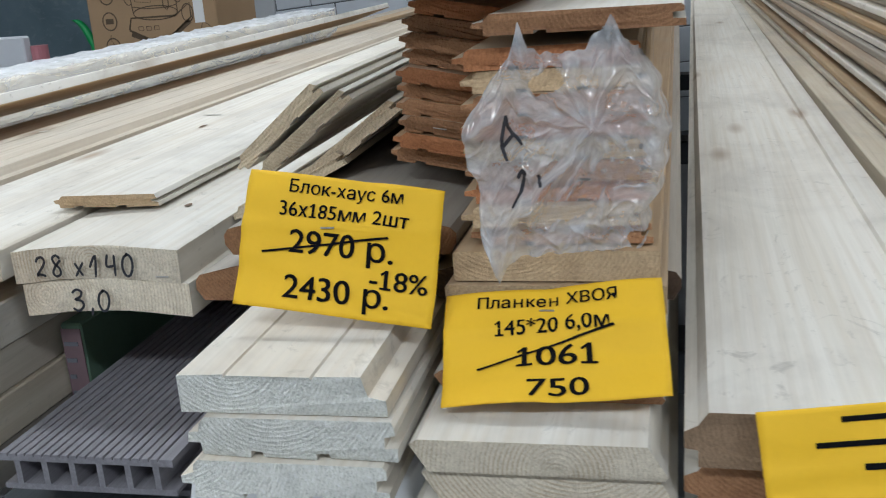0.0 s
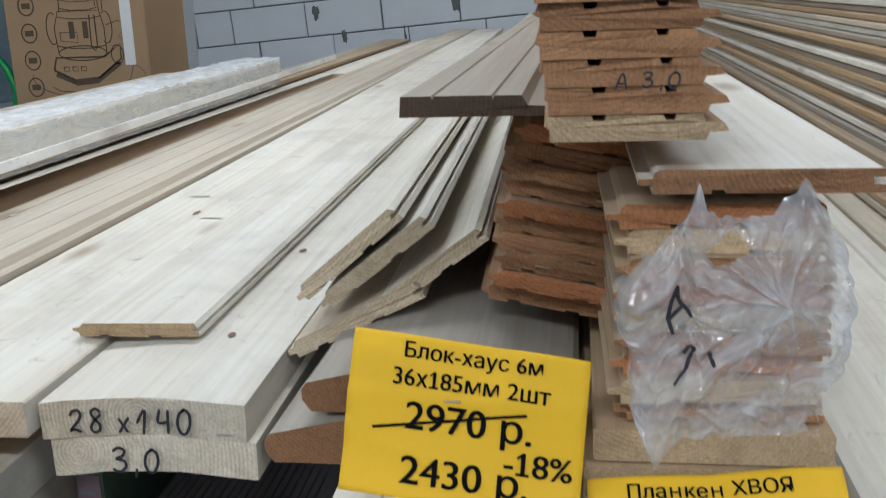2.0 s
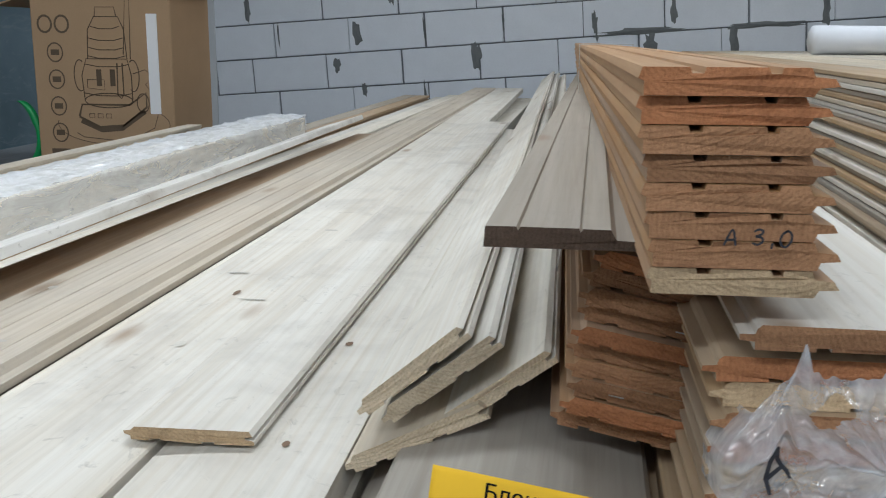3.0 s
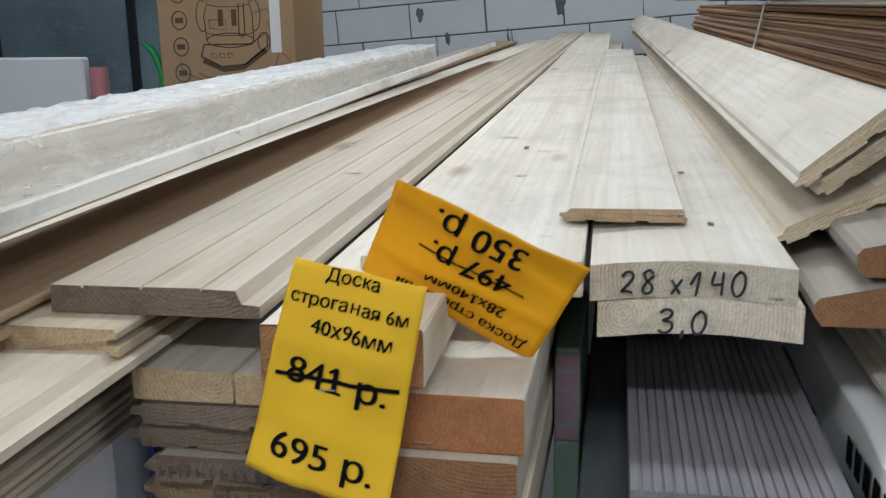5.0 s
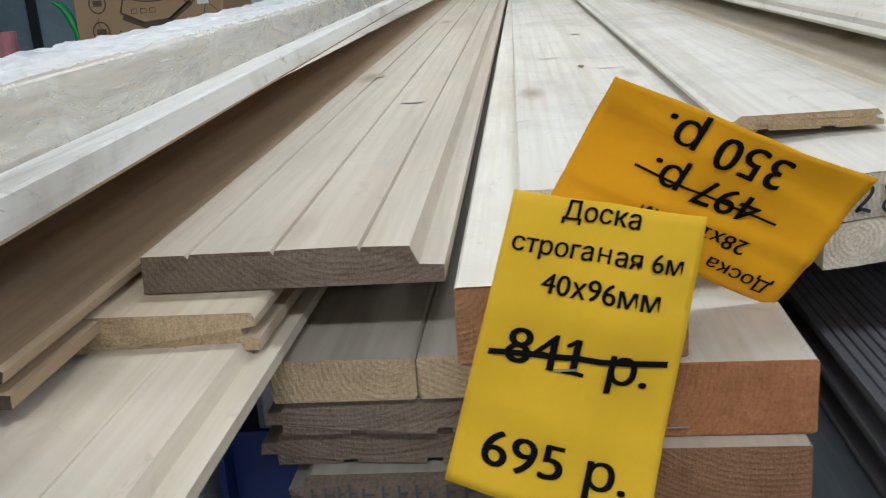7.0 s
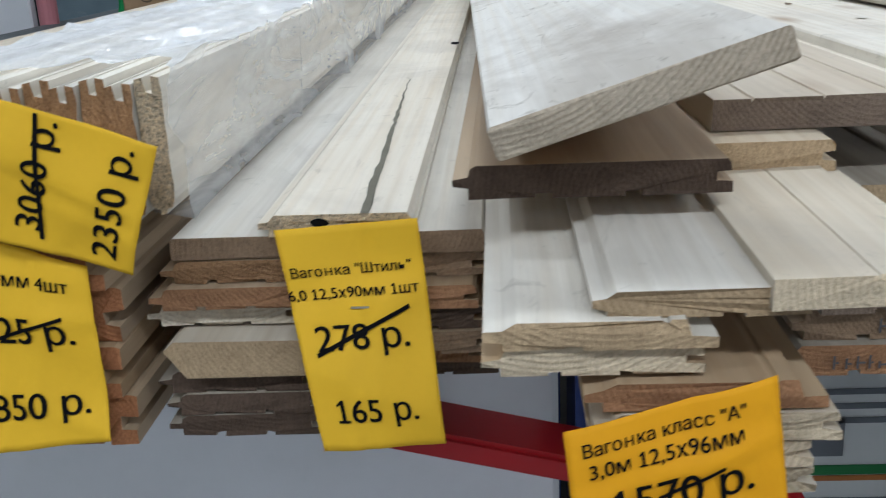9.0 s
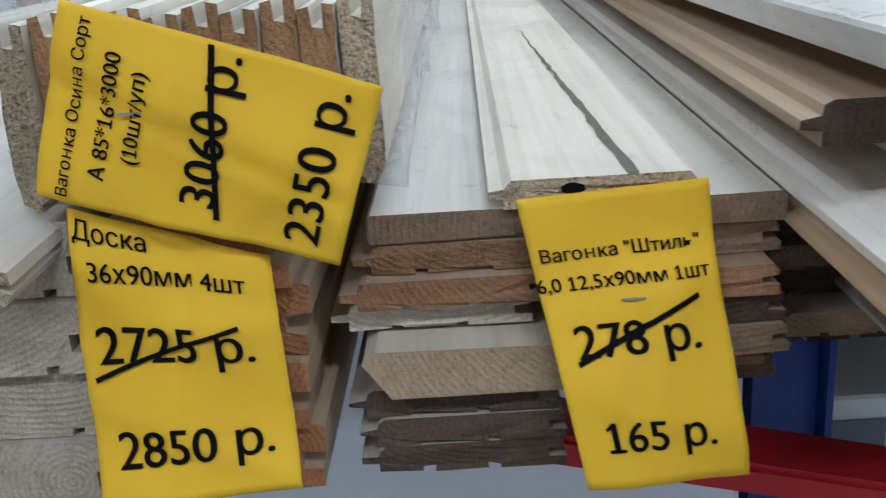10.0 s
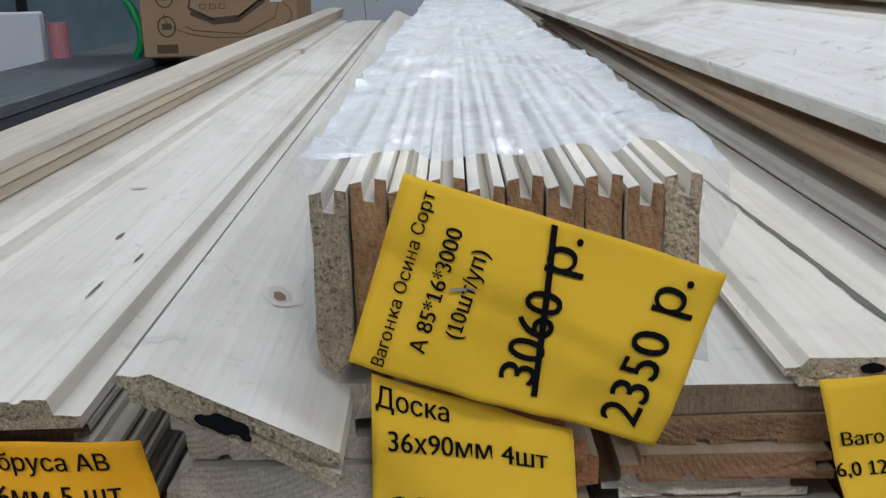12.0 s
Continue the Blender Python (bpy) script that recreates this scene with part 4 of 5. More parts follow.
for r, m in ((1.35, "knot_halo"), (.85, "knot_ring"), (.45, "knot_brown")):
    blemish("knot", slid, (.040, .118 + .006 * r, .0123 + .0001 * (2 - r)), .0072 * r, .0125 * r, "top", m, "ringed oval knot", 30)
cracked = next(o for o in scene.objects if "split along" in o.get("label", ""))
crack = random.Random(12)
run = [(.062 - .016 * min(1, y / .5) + crack.uniform(-.0008, .0008), y - .001, .0129) for y in [.018 * i for i in range(30)]]
split_line(cracked, run, [.0032 * (1 - i / 29) ** 1.1 * crack.uniform(.6, 1.2) + .0003 for i in range(30)])
blemish("knot", cracked, (.036, -.0016, .008), .0055, .0024, "end", "ink", "black knot in the sawn end", 4)
blemish("knot", cracked, (.082, .85, .0128), .006, .016, "top", "ink", "black knot", 5)
for gname, n_of, offs in (("brown-ended boards", (2, 6), (.03, .07)), ("square-edged boards", (2, 4), (.085, .06)), ("marked boards", (1,), (.13,))):
    found = [o for o in scene.objects if o.get("group") == gname]
    for k, u in zip(n_of, offs):
        if k < len(found):
            part("staple", add_box(bmesh.new(), u, -.0022, .006, u + .011, -.0014, .0068), "steel_staple", found[k], "steel staple")


def surface_mark(host, wx, wy, ru, rv, name, mat, label, seed):
    """A knot or scrape on the upper face of a board, given its place in the hall."""
    top = max(c[2] for c in host.bound_box)
    p = host.matrix_world.inverted() @ Vector((wx, wy, host.matrix_world.translation.z + top))
    blemish(name, host, (p.x, p.y, top + .0006), ru, rv, "top", mat, label, seed)


bpy.context.view_layer.update()


def host_of(words, group=None):
    return next(o for o in scene.objects if words in o.get("label", "") and (group is None or o.get("group") == group))


planed = host_of("under an upside-down price tag")
wide_left = host_of("above a yellow price tag", "wide lining boards")
marked = [o for o in scene.objects if o.get("group") == "marked boards"][1]
over = host_of("lying over lining boards")
for host, wx, wy, ru, rv, nm, mat, lab in (
        (planed, -.590, 1.236, .0035, .012, "knot", "knot_brown", "small dark knot"),
        (planed, -.577, 1.662, .012, .006, "scrape", "knot_ring", "grey scrape"),
        (planed, -.625, 1.34, .016, .004, "scrape", "knot_ring", "grey scrape"),
        (planed, -.575, 1.02, .006, .010, "knot", "knot_halo", "pale knot"),
        (planed, -.560, 1.207, .018, .0025, "scrape", "knot_ring", "dark scrape"),
        (marked, -.398, 1.05, .004, .007, "knot", "knot_brown", "small dark knot"),
        (wide_left, -1.468, .692, .0016, .009, "scrape", "split_grey", "dark scrape"),
        (wide_left, -1.446, .58, .0009, .016, "scrape", "split_grey", "dark scrape"),
        (wide_left, -1.440, .64, .0010, .010, "scrape", "split_grey", "dark scrape"),
        (wide_left, -1.500, .84, .007, .004, "scrape", "knot_ring", "grey scrape"),
        (over, -.760, .98, .012, .005, "scrape", "knot_ring", "grey scrape"),
        (over, -.820, 1.20, .006, .008, "knot", "knot_ring", "pale knot")):
    surface_mark(host, wx, wy, ru, rv, nm, mat, lab, int(abs(wx * wy) * 1e5))
top28 = [o for o in scene.objects if o.get("group") == "marked boards"][1]
blemish("knot", top28, (.10, .13, .0335), .003, .006, "top", "knot_brown", "small knot", 6)
hosts = [o for o in scene.objects if o.get("group") == "marked boards"]
handwriting("28 x140", (-.462, .6492, 1.1500), .094, .0180, hosts[1])
handwriting("3,0", (-.434, .6492, 1.1195), .040, .0180, hosts[0])
high = [o for o in scene.objects if o.get("group") == "notched boards"]
handwriting("А 3,0", (-.084, .5835, 1.3915), .036, .0085, high[2], .0012)
dirty = [o for o in scene.objects if o.get("group") == "dirty boards"]


def faded_marks(origin, width, height, host, seed):
    """Worn marker strokes that nobody can read, as plain bars on the end of a board."""
    rnd = random.Random(seed)
    bm = bmesh.new()
    u = 0.0
    while u < width:
        w, h = rnd.uniform(.003, .007), height * rnd.uniform(.5, 1)
        add_box(bm, origin[0] + u, origin[1] - .0003, origin[2], origin[0] + u + .0014, origin[1], origin[2] + h)
        add_box(bm, origin[0] + u + .0016, origin[1] - .0003, origin[2] + h * .4, origin[0] + u + w, origin[1], origin[2] + h * .4 + .0013)
        u += w + rnd.uniform(.0015, .005)
    ob = tagged(part("handwriting", bm, "marker_faded", host, "faded unreadable marker strokes"), kind="stuff")
    ob.matrix_parent_inverse = host.matrix_world.inverted()


faded_marks((-.765, .5025, 1.009), .055, .010, dirty[0], 1)
faded_marks((-.735, .5105, 1.030), .055, .010, dirty[1], 2)
faded_marks((-.770, .5025, 1.0510), .085, .010, dirty[2], 3)
bpy.context.view_layer.update()

# ---- plastic ----


def pack_film():
    """Film round the pack: open at the front, crumpled at its edge, sealed at the back."""
    bm = bmesh.new()
    w, h = .163, .084
    loop = []
    for a, b, c in (((0, 0), (0, h), 10), ((0, h), (w, h), 26), ((w, h), (w, 0), 10), ((w, 0), (0, 0), 4)):
        for i in range(c):
            loop.append((a[0] + (b[0] - a[0]) * i / c, a[1] + (b[1] - a[1]) * i / c))
    rings = []
    length = 3.06
    ys = [.028 + .011 * i for i in range(24)] + [.3 + (length - .3) * i / 260 for i in range(261)]
    gathers = [.34, .62, .98, 1.45, 1.95, 2.5]
    for k, y in enumerate(ys):
        ring = []
        end = max(0, 1 - (length - y) / .16)
        for u, v in loop:
            cu, cv = u - w / 2, v - h / 2
            loose = noise.noise(Vector((u * 9, y * 3.1, v * 9))) * .0022
            crease = (1 - abs(noise.noise(Vector((u * 12 + y * 1.5, y * 2.2, v * 45))))) ** 7 * .0018
            pull = sum(math.exp(-((y - g - .10 * (v - h / 2)) / .010) ** 2) for g in gathers) * .0026
            s = 1.016 + (loose + crease + pull) / .06
            s *= 1 - .25 * end * end
            edge = noise.noise(Vector((u * 40, 3.3, v * 40))) * .03 - (.022 if u > w * .96 else 0) if k < 8 else 0
            top = 0
            if v > h * .9:
                top = .0040 * (1 - abs(noise.noise(Vector((u * 13 + y * 4, y * 15 - u * 10, 7.7))))) ** 6
                top += .0030 * (1 - abs(noise.noise(Vector((u * 30 - y * 9, y * 24, 2.2))))) ** 5
                top += .0010 * noise.noise(Vector((u * 60, y * 52, 1.7)))
            ring.append(bm.verts.new((w / 2 + cu * s, y + edge, h / 2 + cv * s + top + abs(end) * .012)))
        rings.append(ring)
    m = len(loop)
    for a, b in zip(rings, rings[1:]):
        for i in range(m):
            j = (i + 1) % m
            f = bm.faces.new((a[i], b[i], b[j], a[j]))
            f.smooth = True
            f.material_index = 1 if 10 <= i < 36 else 0
    bm.faces.new(rings[-1])
    sheet = bm.copy()
    for mesh, other in ((bm, 1), (sheet, 0)):
        bmesh.ops.delete(mesh, geom=[f for f in mesh.faces if f.material_index == other], context="FACES")
    for f in sheet.faces:
        f.material_index = 0
    ob = mesh_object("wrapping_film", bm, "wrap_film")
    ob.matrix_world = pose(pack_x - .004, pack_y, pack_z - .0005, 0, 0, -pack_yaw)
    upper = part("top_sheet", sheet, "wrap_top", ob, "crinkled milky upper sheet")
    ob.visible_shadow = upper.visible_shadow = False
    tagged(ob, "crinkled clear plastic film round a pack of lining boards", "plastic film")


pack_film()


def along(table, t):
    """A value read off a short table of (t, value)."""
    for (t0, v0), (t1, v1) in zip(table, table[1:]):
        if t <= t1:
            return v0 + (v1 - v0) * (t - t0) / (t1 - t0)
    return table[-1][1]


BAG_LEFT = [(0, -.068), (.14, -.076), (.42, -.074), (.55, -.082), (.80, -.082), (1, -.066)]
BAG_RIGHT = [(0, .040), (.15, .043), (.50, .057), (.70, .053), (.92, .043), (1, .036)]
BAG_LOW = [(0, 1.190), (.10, 1.166), (.17, 1.180), (.24, 1.184), (1, 1.190)]
BAG_HIGH = [(0, 1.292), (.20, 1.318), (.27, 1.338), (.33, 1.322), (.50, 1.318), (.68, 1.320), (.82, 1.340), (.90, 1.326), (1, 1.318)]
BAG_FOLDS = [(.16, .03, .026, .060), (.84, .40, .020, .045), (.55, .93, .020, .040), (.06, .74, .015, .035), (.26, .98, .018, .045),
             (.90, .95, .016, .045), (.99, .58, .011, .035), (.46, .10, .012, .035), (.72, .08, .013, .035), (.30, .40, .012, .04), (.98, .34, .012, .035)]


def bag_depth(u, v):
    """How far the bag stands off the board ends: folds that fan out from one gathered point."""
    wu, wv = u + .035 * noise.noise(Vector((u * 5, v * 5, 3))), v + .035 * noise.noise(Vector((u * 5, v * 5, 6)))
    deep = .004
    for u1, v1, amp, wide in BAG_FOLDS:
        du, dv = u1 - .66, v1 - .66
        t = max(0, min(1, ((wu - .66) * du + (wv - .66) * dv) / (du * du + dv * dv)))
        d = math.hypot(wu - .66 - t * du, wv - .66 - t * dv)
        deep = max(deep, amp * (1 - .55 * t) * max(0, 1 - d / (wide * (.5 + 1.5 * t))) + .004)
    r, a = math.hypot(u - .66, v - .66), math.atan2(v - .66, u - .66)
    deep += .0026 * (1 - abs(math.sin(a * 7 + 7 * noise.noise(Vector((u * 3, v * 3, 4)))))) ** 3 * min(1, r * 4) * max(0, 1 - r * 1.1)
    deep += .012 * math.exp(-((u - .66) ** 2 + (v - .66) ** 2) / .012) + .014 * math.exp(-((u - .14) ** 2 + (v - .76) ** 2) / .022)
    cling = .0012 * max(0, noise.noise(Vector((u * 4, v * 26, 1))))
    tiny = .0020 * (1 - abs(noise.noise(Vector((u * 9 + v * 6, v * 10 - u * 5, 5))))) ** 8
    return deep + cling + tiny


def plastic_bag():
    """A thin torn bag pulled over the end of a stack, gathered at one point."""
    bm = bmesh.new()
    nu, nv = 150, 150
    grid = []

    def spot(u, v, lift=0.0):
        ragged = .05 * noise.noise(Vector((3 * u, v * 9, 9)))
        left, right = along(BAG_LEFT, v) + ragged * .05, along(BAG_RIGHT, v) + ragged * .10
        low, high = along(BAG_LOW, u) + .003 * noise.noise(Vector((u * 14, 0, 3))), along(BAG_HIGH, u) + .004 * noise.noise(Vector((u * 16, 1, 3)))
        back = max(0, .05 - u) / .05 + max(0, u - .95) / .05
        return Vector((left + (right - left) * u, .598 - bag_depth(u, v) - lift + .035 * back * back, low + (high - low) * v))

    for j in range(nv + 1):
        grid.append([bm.verts.new(spot(i / nu, j / nv)) for i in range(nu + 1)])
    for j in range(nv):
        for i in range(nu):
            u, v = i / nu, j / nv
            if math.hypot((u - .46) / 1.5, v - .86) < .062 + .03 * noise.noise(Vector((u * 14, v * 14, 0))):
                continue
            if math.hypot((u - .93) / 1.6, v - .045) < .038 + .02 * noise.noise(Vector((u * 20, v * 20, 4))):
                continue
            f = bm.faces.new((grid[j][i], grid[j][i + 1], grid[j + 1][i + 1], grid[j + 1][i]))
            f.smooth = True
    o = Vector((0, .6, 1.166))
    for v in bm.verts:
        v.co -= o
    ob = mesh_object("plastic_bag", bm, "bag_film")
    ob.location = o
    ob.visible_shadow = False
    tagged(ob, "torn translucent white plastic bag pulled over board ends", "plastic bag")
    for line in (((.205, .50), (.245, .66), (.275, .49)), ((.215, .55), (.265, .54)), ((.24, .37), (.29, .39), (.26, .29), (.22, .25)), ((.36, .41), (.385, .36))):
        ink = bmesh.new()
        pts = [spot(a[0] + (b[0] - a[0]) * k / 6, a[1] + (b[1] - a[1]) * k / 6, .0012) - o for a, b in zip(line, line[1:]) for k in range(7)]
        ribbon(ink, pts, .0024)
        part("marker_stroke", ink, "marker_ink", ob, "dark blue marker stroke")
    return ob


plastic_bag()


def crumpled_packet(x0, y0, z0, x1, y1, z1, label):
    bm = bmesh.new()
    bmesh.ops.create_cube(bm, size=1.0)
    bmesh.ops.subdivide_edges(bm, edges=bm.edges[:], cuts=14, use_grid_fill=True)
    for v in bm.verts:
        c = v.co
        p = Vector((x0 + (c.x + .5) * (x1 - x0), y0 + (c.y + .5) * (y1 - y0), z0 + (c.z + .5) * (z1 - z0)))
        amp = .006 if c.z > -.45 else 0
        p += Vector((noise.noise(p * 28), noise.noise(p * 28 + Vector((5, 0, 0))), noise.noise(p * 28 + Vector((0, 5, 0))) - .6)) * amp
        v.co = p - Vector((x0, y0, z0))
    for f in bm.faces:
        f.smooth = True
    ob = mesh_object("film_packet", bm, "paper_white")
    ob.location = (x0, y0, z0)
    tagged(ob, label, "packet")
    for k in range(5):
        part("print_bar", add_box(bmesh.new(), -.0045, .03 + k * .028, .030 - .002 * k, -.0035, .046 + k * .028, .052 - .002 * k), "ink", ob, "dark printed letters")
    return ob


crumpled_packet(-.278, .53, .985, -.118, 1.6, 1.0525, "white film packet with dark print under the white boards")

# ---- below the boards: rack, cartons, sheets ----
for k, (z0, z1, y0) in enumerate(((.0, .30, .71), (.302, .60, .705), (.602, .976, .70))):
    block = box("insulation_board", (-1.78 + .006 * k, y0, z0, -.925, .935, z1), "sheet_white", None, .006)
    tagged(block, "thick bluish-white insulation block in a pile behind the red arm", "insulation", "insulation blocks")


def carton(x0, y0, z0, x1, y1, z1):
    ob = new("printed_carton")
    ob.location = (x0, y0, z0)
    tagged(ob, "white printed carton with green frame and small pictures", "box", "printed cartons")
    w, d, h = x1 - x0, y1 - y0, z1 - z0
    part("body", add_box(bmesh.new(), 0, 0, 0, w, d, h, .003), "paper_white", ob)
    part("green_frame", add_box(bmesh.new(), .004, -.002, .03, .018, -.0005, h - .004), "print_green", ob)
    for k in range(3):
        zc = h - .085 - k * .14
        part("green_band", add_box(bmesh.new(), .018, -.002, zc - .012, w - .01, -.0005, zc), "print_green", ob)
        part("orange_band", add_box(bmesh.new(), .018, -.002, zc - .020, w - .01, -.0005, zc - .0135), "print_orange", ob)
        part("picture", add_box(bmesh.new(), .045, -.002, zc + .012, .105, -.0005, zc + .062, .0004), "print_grey", ob)
        for j in range(3):
            part("print_bar", add_box(bmesh.new(), .025, -.002, zc - .05 - j * .018, w - .03 - .02 * j, -.0005, zc - .043 - j * .018), "print_grey", ob)
    return ob


def slim_packet(x0, y0, x1, y1, h):
    ob = new("printed_packet")
    ob.location = (x0, y0, 0)
    tagged(ob, "slim white and green packet with dark print, standing beside decking", "packet")
    w, d = x1 - x0, y1 - y0
    part("body", add_box(bmesh.new(), 0, 0, 0, w, d, h, .002), "packet_green", ob)
    part("pink_band", add_box(bmesh.new(), .001, -.0016, h - .085, w - .001, -.0004, h - .005), "packet_pink", ob, "dull pink printed band")
    part("green_band", add_box(bmesh.new(), .001, -.0016, h - .17, w - .001, -.0004, h - .087), "packet_green", ob, "grey-green printed band")
    for k in range(5):
        part("print_bar", add_box(bmesh.new(), .003, -.0028, h - .022 - .017 * k, w - .005 - .004 * (k % 3), -.0018, h - .018 - .017 * k), "print_grey", ob)
    return ob


slim_packet(-.5160, .74, -.4935, .92, 1.072)
carton(-.690, .94, .40, -.40, 1.2, .905)
carton(-.850, .86, .40, -.695, 1.2, .80)
base_box = box("plain_carton", (-.85, .78, 0, -.30, 1.3, .398), "paper_white", None, .004)
tagged(base_box, "plain white carton under printed cartons", "box")

rack = new("cantilever_rack")
rack.location = (-.875, .62, 0)
tagged(rack, "cantilever rack with blue posts and sloping red arms", "rack")
for yy in (0, 1.1, 2.3):
    arm = prism(bmesh.new(), [(-.205, .912), (.135, .832), (.135, .854), (-.205, .934)], [yy - .03, yy + .03], cap_mat=0)
    bmesh.ops.bevel(arm, geom=arm.edges[:], offset=.004, segments=2, affect="EDGES")
    arm = part("arm", arm, "rack_red", rack)
    part("end_cap", add_box(bmesh.new(), -.217, yy - .026, .912, -.204, yy + .026, .932, .002), "dark_metal", arm, "dark end cap")
    post = part("post", add_box(bmesh.new(), -.026, yy + .14, 0, .026, yy + .146, .96), "rack_blue", rack)
    part("flange", add_box(bmesh.new(), -.032, yy + .12, 0, -.0265, yy + .22, .96), "rack_blue", post)
    part("flange", add_box(bmesh.new(), .0265, yy + .12, 0, .032, yy + .22, .96), "rack_blue", post)
# bearers that carry the stacks
for yy in (.95, 2.1, 3.2):
    for x0, x1, top in ((-1.75, -.81, .999), (-.80, -.495, .966), (-.49, -.29, .927), (-.285, -.115, .984), (-.11, .70, .966)):
        b = box("bearer", (x0, yy, top - .05, x1, yy + .08, top), "dark_metal", None, .003)
        tagged(b, "dark steel bearer under the timber stacks", "bearer", "bearers")

# ---- beyond the boards ----


def vacuum_carton():
    """Tall brown carton with the outline drawing of a machine on its front."""
    ob = new("brown_carton")
    w, d, h = .60, .42, .675
    ob.matrix_world = pose(-2.42, 3.92, .985, 0, 0, 0)
    tagged(ob, "tall brown cardboard carton with a printed machine drawing", "box")
    part("body", add_box(bmesh.new(), 0, 0, 0, w, d, h, .006), "carton_brown", ob)
    for outline in ([(-.004, h - .004), (-.17, h - .045), (-.17, h - .039), (-.002, h + .002)], [(w + .002, h + .002), (w + .15, h + .07), (w + .15, h + .076), (w, h + .008)]):
        part("flap", prism(bmesh.new(), outline, [.01, d - .01], cap_mat=0), "carton_brown", ob)
    part("flap", prism(bmesh.new(), [(.004, 0), (w - .004, 0), (w - .004, .006), (.004, .006)], [0, .2], cap_mat=0, shift=(0, h)), "carton_brown", ob)
    part("label_strip", add_box(bmesh.new(), w - .10, -.003, .20, w - .055, -.0005, .60), "paper_white", ob, "white paper strip")

    def stroke(pts, th=.006, name="printed_line"):
        b, runs, th = bmesh.new(), [], th * .75
        pts = [(.01 + px * .74, pz * .84) for px, pz in pts]
        for (ax, az), (bx, bz) in zip(pts, pts[1:]):
            dd = Vector((bx - ax, 0, bz - az))
            if dd.length < 1e-6:
                continue
            dd.normalize()
            q = Vector((-dd.z, 0, dd.x)) * th / 2
            runs.append((Vector((ax, -.0015, az)), Vector((bx, -.0015, bz)), q))
        verts = [(b.verts.new(runs[0][0] - runs[0][2]), b.verts.new(runs[0][0] + runs[0][2]))]
        for k, (a, c, q) in enumerate(runs):
            qq = q if k + 1 == len(runs) else (q + runs[k + 1][2]) / 2
            verts.append((b.verts.new(c - qq), b.verts.new(c + qq)))
        for (p0, p1), (p2, p3) in zip(verts, verts[1:]):
            b.faces.new((p0, p2, p3, p1))
        part(name, b, "carton_print", ob, "")

    def arc(cx, cz, rx, rz, a0=0, a1=360, k=24):
        return [(cx + rx * math.cos(radians(a0 + (a1 - a0) * i / k)), cz + rz * math.sin(radians(a0 + (a1 - a0) * i / k))) for i in range(k + 1)]

    mx = .42
    stroke(arc(mx, .30, .14, .035) + [])
    stroke([(mx - .14, .30), (mx - .15, .42), (mx - .12, .50), (mx + .12, .50), (mx + .14, .42), (mx + .14, .30)])
    stroke([(mx - .11, .50), (mx - .10, .64), (mx - .06, .70), (mx + .08, .70), (mx + .11, .64), (mx + .12, .50)])
    stroke(arc(mx - .16, .42, .035, .075, 60, 300))
    stroke(arc(mx + .15, .42, .035, .075, -120, 120))
    stroke([(mx - .18, .22), (mx - .16, .28), (mx + .12, .28), (mx + .22, .34), (mx + .22, .27), (mx + .08, .18), (mx - .06, .17), (mx - .18, .22)], .012)
    stroke([(mx - .17, .20), (mx - .05, .155), (mx + .07, .165), (mx + .21, .25)], .026, "printed_shade")
    stroke(arc(mx + .20, .29, .035, .045))
    stroke(arc(mx + .02, .185, .33, .10, 170, 400, 30), .004)
    for zz, half in ((.335, .138), (.475, .13), (.515, .112), (.555, .106), (.60, .102), (.655, .085)):
        stroke([(mx - half, zz), (mx - half * .4, zz - .012), (mx + half * .5, zz - .012), (mx + half, zz)], .005)
    stroke([(mx - .055, .70), (mx - .05, .745), (mx + .06, .745), (mx + .07, .70)])
    stroke([(mx + .10, .52), (mx + .125, .78), (mx + .15, .78), (mx + .14, .50)])
    stroke([(mx + .06, .48), (mx + .055, .33), (mx + .075, .31), (mx + .09, .33), (mx + .09, .48)], .008)
    stroke([(mx - .12, .40), (mx - .02, .40), (mx - .02, .35), (mx - .12, .36), (mx - .12, .40)], .005)
    for k in range(3):
        stroke([(mx - .12 + .05 * k, .235), (mx - .09 + .05 * k, .235), (mx - .09 + .05 * k, .215), (mx - .12 + .05 * k, .215), (mx - .12 + .05 * k, .235)], .005)
    stroke([(mx + .15, .43), (mx + .22, .45), (mx + .27, .42), (mx + .22, .38), (mx + .26, .33), (mx + .29, .25), (mx + .26, .17), (mx + .10, .10), (mx - .16, .12), (mx - .20, .14)], .005)
    for a in (.03, -.05):
        stroke([(mx + a, .45), (mx + a, .37)], .03, "printed_shade")
    for k in range(4):
        zc = .14 + k * .13
        stroke(arc(.12, zc, .045, .045, 0, 360, 16), .008)
        stroke([(.095, zc), (.145, zc)], .03, "printed_shade")
    stroke(arc(.07, .665, .04, .04, 0, 360, 14), .012)
    stroke(arc(.17, .665, .04, .04, 0, 360, 14), .012)
    stroke([(.06, .04), (.17, .04)], .045, "printed_shade")
    return ob


vacuum_carton()
for k, (dx, wide, start, mat) in enumerate(((0, .95, 1.35, "wpc_grey"), (.02, .93, 1.42, "dark_metal"), (0, .95, 1.60, "wpc_grey"), (.03, .90, 1.72, "dark_metal"), (.05, .42, 2.05, "wpc_grey"))):
    ob = mesh_object("decking_board", prism(bmesh.new(), sec_plain(wide, .034, .003), [0, 1.6, 3.0], cap_mat=0), mat)
    ob.matrix_world = pose(-2.86 + dx, start, .81 + k * .035, 0, 0, 0)
    tagged(ob, "dark grey decking panel in a pile under the brown carton", "panel", "dark panels")
base = box("pallet", (-2.9, 1.3, 0, -1.9, 4.7, .808), "dark_metal", None, .01)
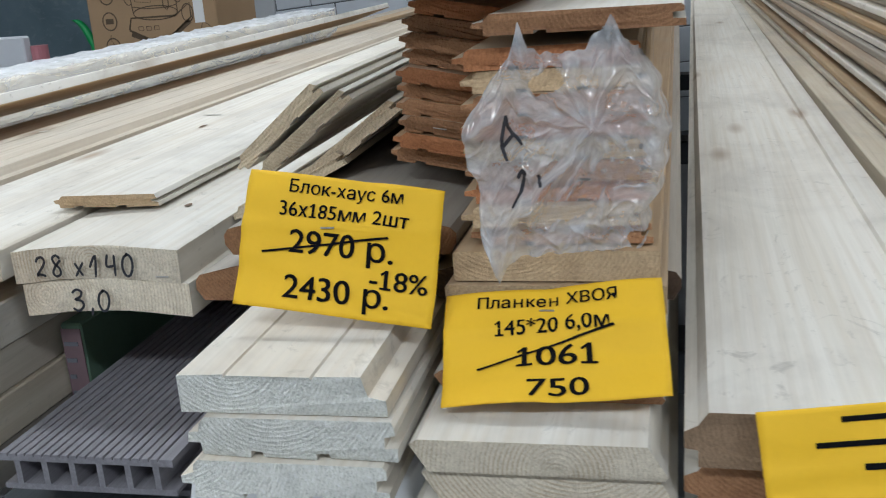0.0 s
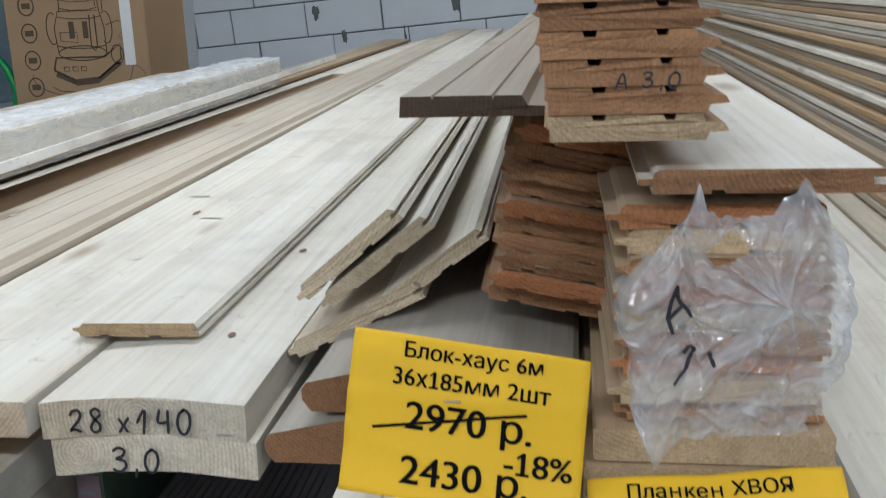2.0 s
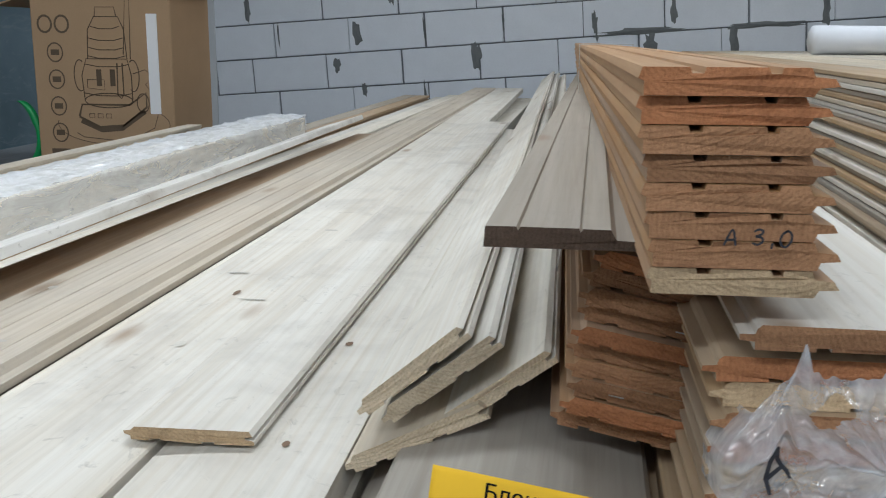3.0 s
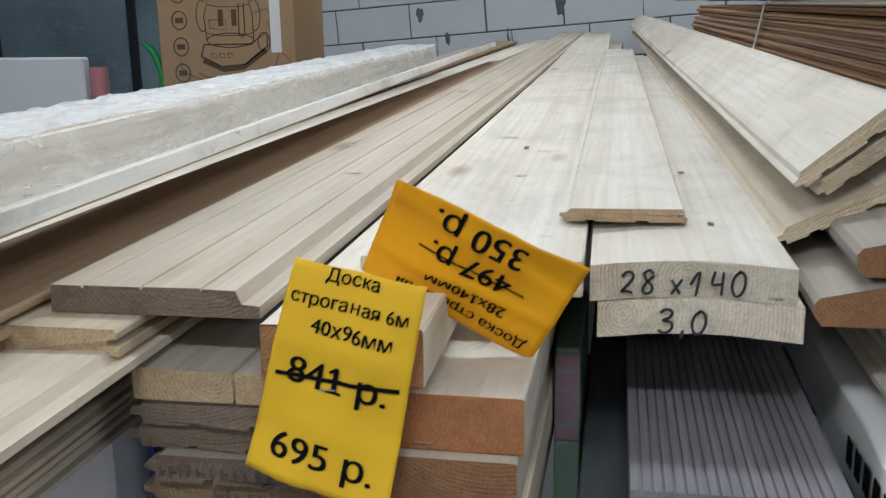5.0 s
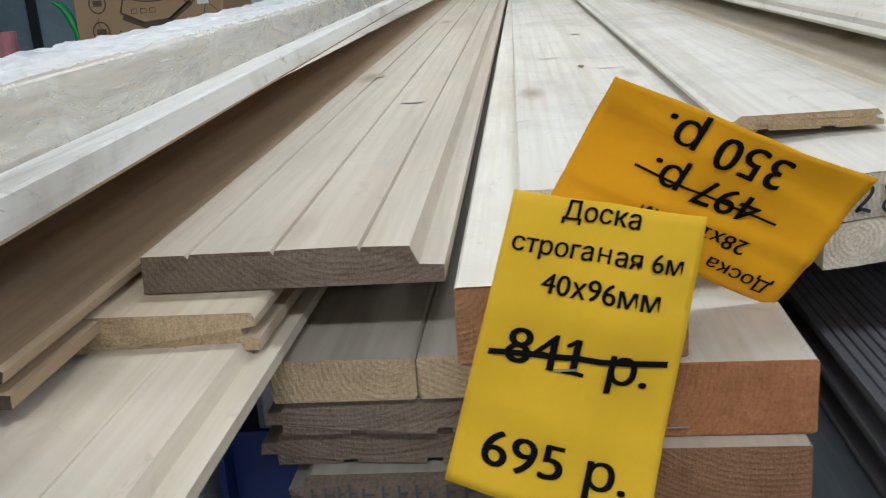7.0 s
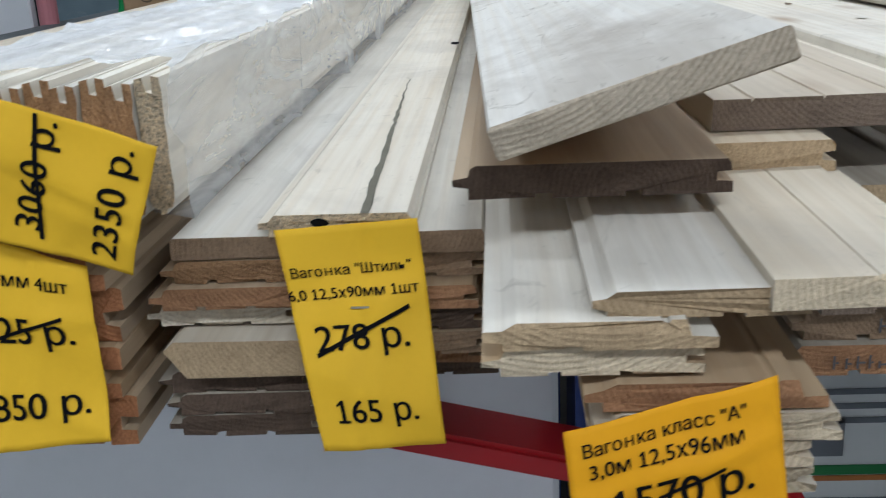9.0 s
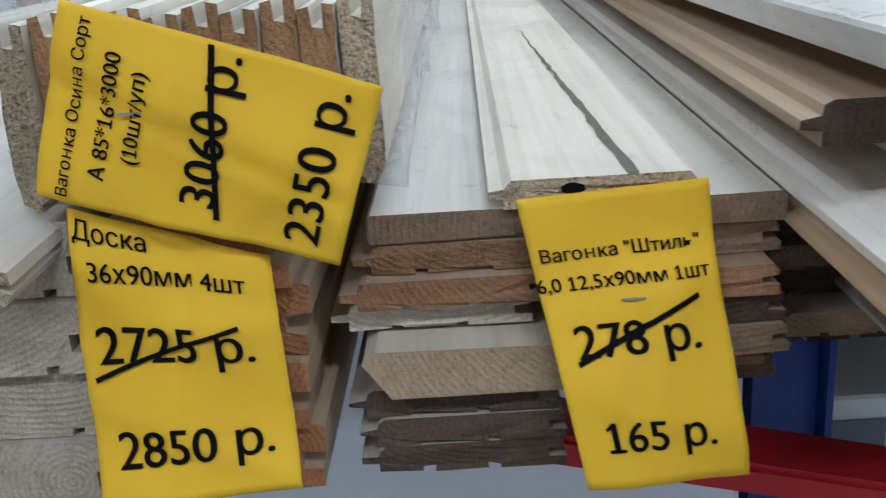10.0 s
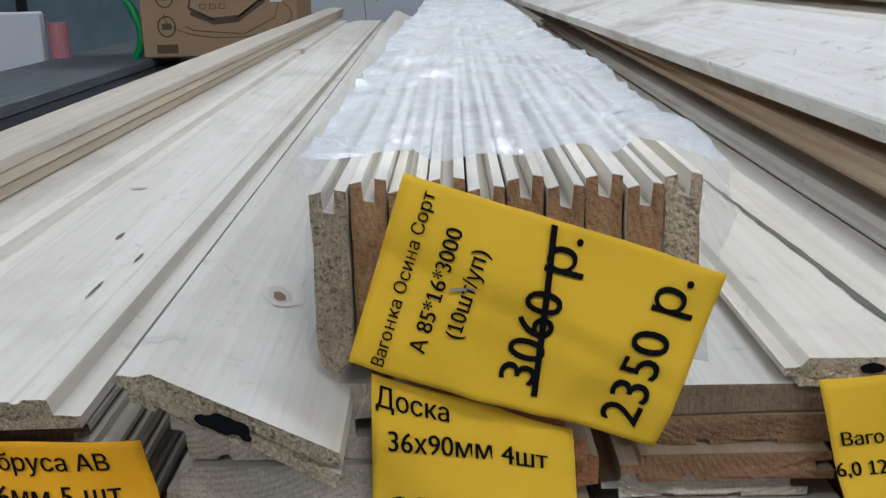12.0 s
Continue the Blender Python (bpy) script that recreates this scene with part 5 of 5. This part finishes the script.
tagged(base, "dark covered pallet under grey panels", "pallet")
stick = board("plain", -2.05, .988, .03, .012, 2.4, 1.6, "pine_warm", "end_tan", 4, where="loose on dark panels", pitch=2.0)

panel = box("foam_sheet", (-3.75, 4.05, .62, -2.86, 4.11, 1.165), "foam_white", None, .008)
tagged(panel, "white foam sheet standing before the window", "foam sheet")
stand = box("crate", (-3.9, 3.9, 0, -2.5, 4.6, .62), "dark_metal", None, .01)
tagged(stand, "dark crate under a white panel", "crate")
tube = mesh_object("plastic_bottle", prism(bmesh.new(), [(.04 * math.cos(a * math.pi / 8), .04 * math.sin(a * math.pi / 8)) for a in range(16)], [0, .42, .46], cap_mat=0), "pink_plastic")
tube.matrix_world = pose(-2.80, 4.02, .625, 90, 0, 0) @ pose(0, 0, 0)
tube.location = (-2.80, 4.08, .66)
tagged(tube, "tall pinkish clear plastic bottle beside a white panel", "bottle")


def green_handle():
    bm = bmesh.new()
    rings = []
    pts = [Vector((.07 * math.sin(t) * (1 if t < 2 else .9), 0, .10 - .13 * math.cos(t * .9))) for t in [i * 3.3 / 16 for i in range(17)]]
    for p in pts:
        rings.append([bm.verts.new(p + Vector((.018 * math.cos(a * math.pi / 4), .018 * math.sin(a * math.pi / 4), 0))) for a in range(8)])
    for a, b in zip(rings, rings[1:]):
        for i in range(8):
            j = (i + 1) % 8
            bm.faces.new((a[i], a[j], b[j], b[i])).smooth = True
    ob = mesh_object("green_strap", bm, "green_plastic")
    ob.matrix_world = pose(-2.50, 3.95, 1.00, 0, 0, 0)
    tagged(ob, "bright green curved plastic strap beside the carton", "strap")


green_handle()

# white pipe and foam on the right-hand pile
bm = bmesh.new()
prism(bm, [(.07 * math.cos(a * math.pi / 10), .07 * math.sin(a * math.pi / 10)) for a in range(20)], [0, .45, .9], cap_mat=0)
for f in bm.faces:
    f.smooth = True
pipe = mesh_object("white_roll", bm, "foam_white")
pipe.matrix_world = pose(.93, 5.2, 1.497, 0, 0, -75)
tagged(pipe, "white foam roll lying across the far pile", "roll")

# ---- blocks of the far wall ----
block_rnd = random.Random(12)
SLOPE = 4.1
bm = bmesh.new()
add_box(bm, -.2715, 0, -.1176, .2715, .10, .1176, .004)
block_mesh = bpy.data.meshes.new("block")
bm.to_mesh(block_mesh)
bm.free()
block_mesh.materials.append(MATS["block_white"])
half_mesh = block_mesh.copy()
for v in half_mesh.vertices:
    v.co.x *= .494
ca, sa = math.cos(radians(SLOPE)), math.sin(radians(SLOPE))
for row in range(-2, 17):
    for col in range(-7, 13):
        ux = col * .552 + (.0885 if row % 2 else .2685) + block_rnd.uniform(-.004, .004)
        uz = row * .2435
        x, z = -1.19 + ux * ca - uz * sa, .094 + ux * sa + uz * ca
        if x > 5.2 or z < .12 or z > CEILING - .13 or x < WIN_X[1]:
            continue
        if x < WIN_X[1] + .276:
            half = new("block", half_mesh)
            half.parent = wall
            half.matrix_world = pose(x + .1375 * ca, WALL_Y - .004, z + .1375 * sa, 0, -SLOPE, 0)
            continue
        ob = new("block", block_mesh)
        ob.parent = wall
        ob.matrix_world = pose(x, WALL_Y - .004 + block_rnd.uniform(-.003, .003), z, 0, -SLOPE, 0)
smear_rnd = random.Random(4)


def smear(x, z, w, h, turn=0.0):
    b = bmesh.new()
    k = 16
    c = b.verts.new((0, -.006, 0))
    ring = []
    for i in range(k):
        a = 2 * math.pi * i / k
        r = 1 + smear_rnd.uniform(-.35, .35)
        ring.append(b.verts.new((w * r * math.cos(a), 0.004, h * r * math.sin(a))))
    for i in range(k):
        b.faces.new((c, ring[i], ring[(i + 1) % k]))
    ob = part("mortar_smear", b, "mortar_dark", wall)
    ob.matrix_world = pose(x, WALL_Y - .008, z, 0, -SLOPE - turn, 0)


for x, z, w, h in ((-1.79, 1.52, .030, .10), (-1.94, 1.30, .032, .075), (-.937, 1.365, .034, .11), (-1.74, 1.135, .024, .06), (-1.30, 1.12, .010, .09), (-2.37, 1.50, .008, .09),
                   (-1.305, 1.55, .010, .10), (-.12, 1.60, .028, .11), (.20, 1.558, .34, .026), (.41, 1.68, .028, .09), (.262, 1.465, .042, .09), (.82, 1.50, .028, .10),
                   (1.02, 1.60, .30, .022), (1.40, 1.70, .03, .10), (-.75, 1.62, .010, .08), (-2.60, 1.70, .02, .09), (-.60, 1.86, .03, .10), (-1.55, 1.80, .02, .09)):
    smear(x, z, w, h)
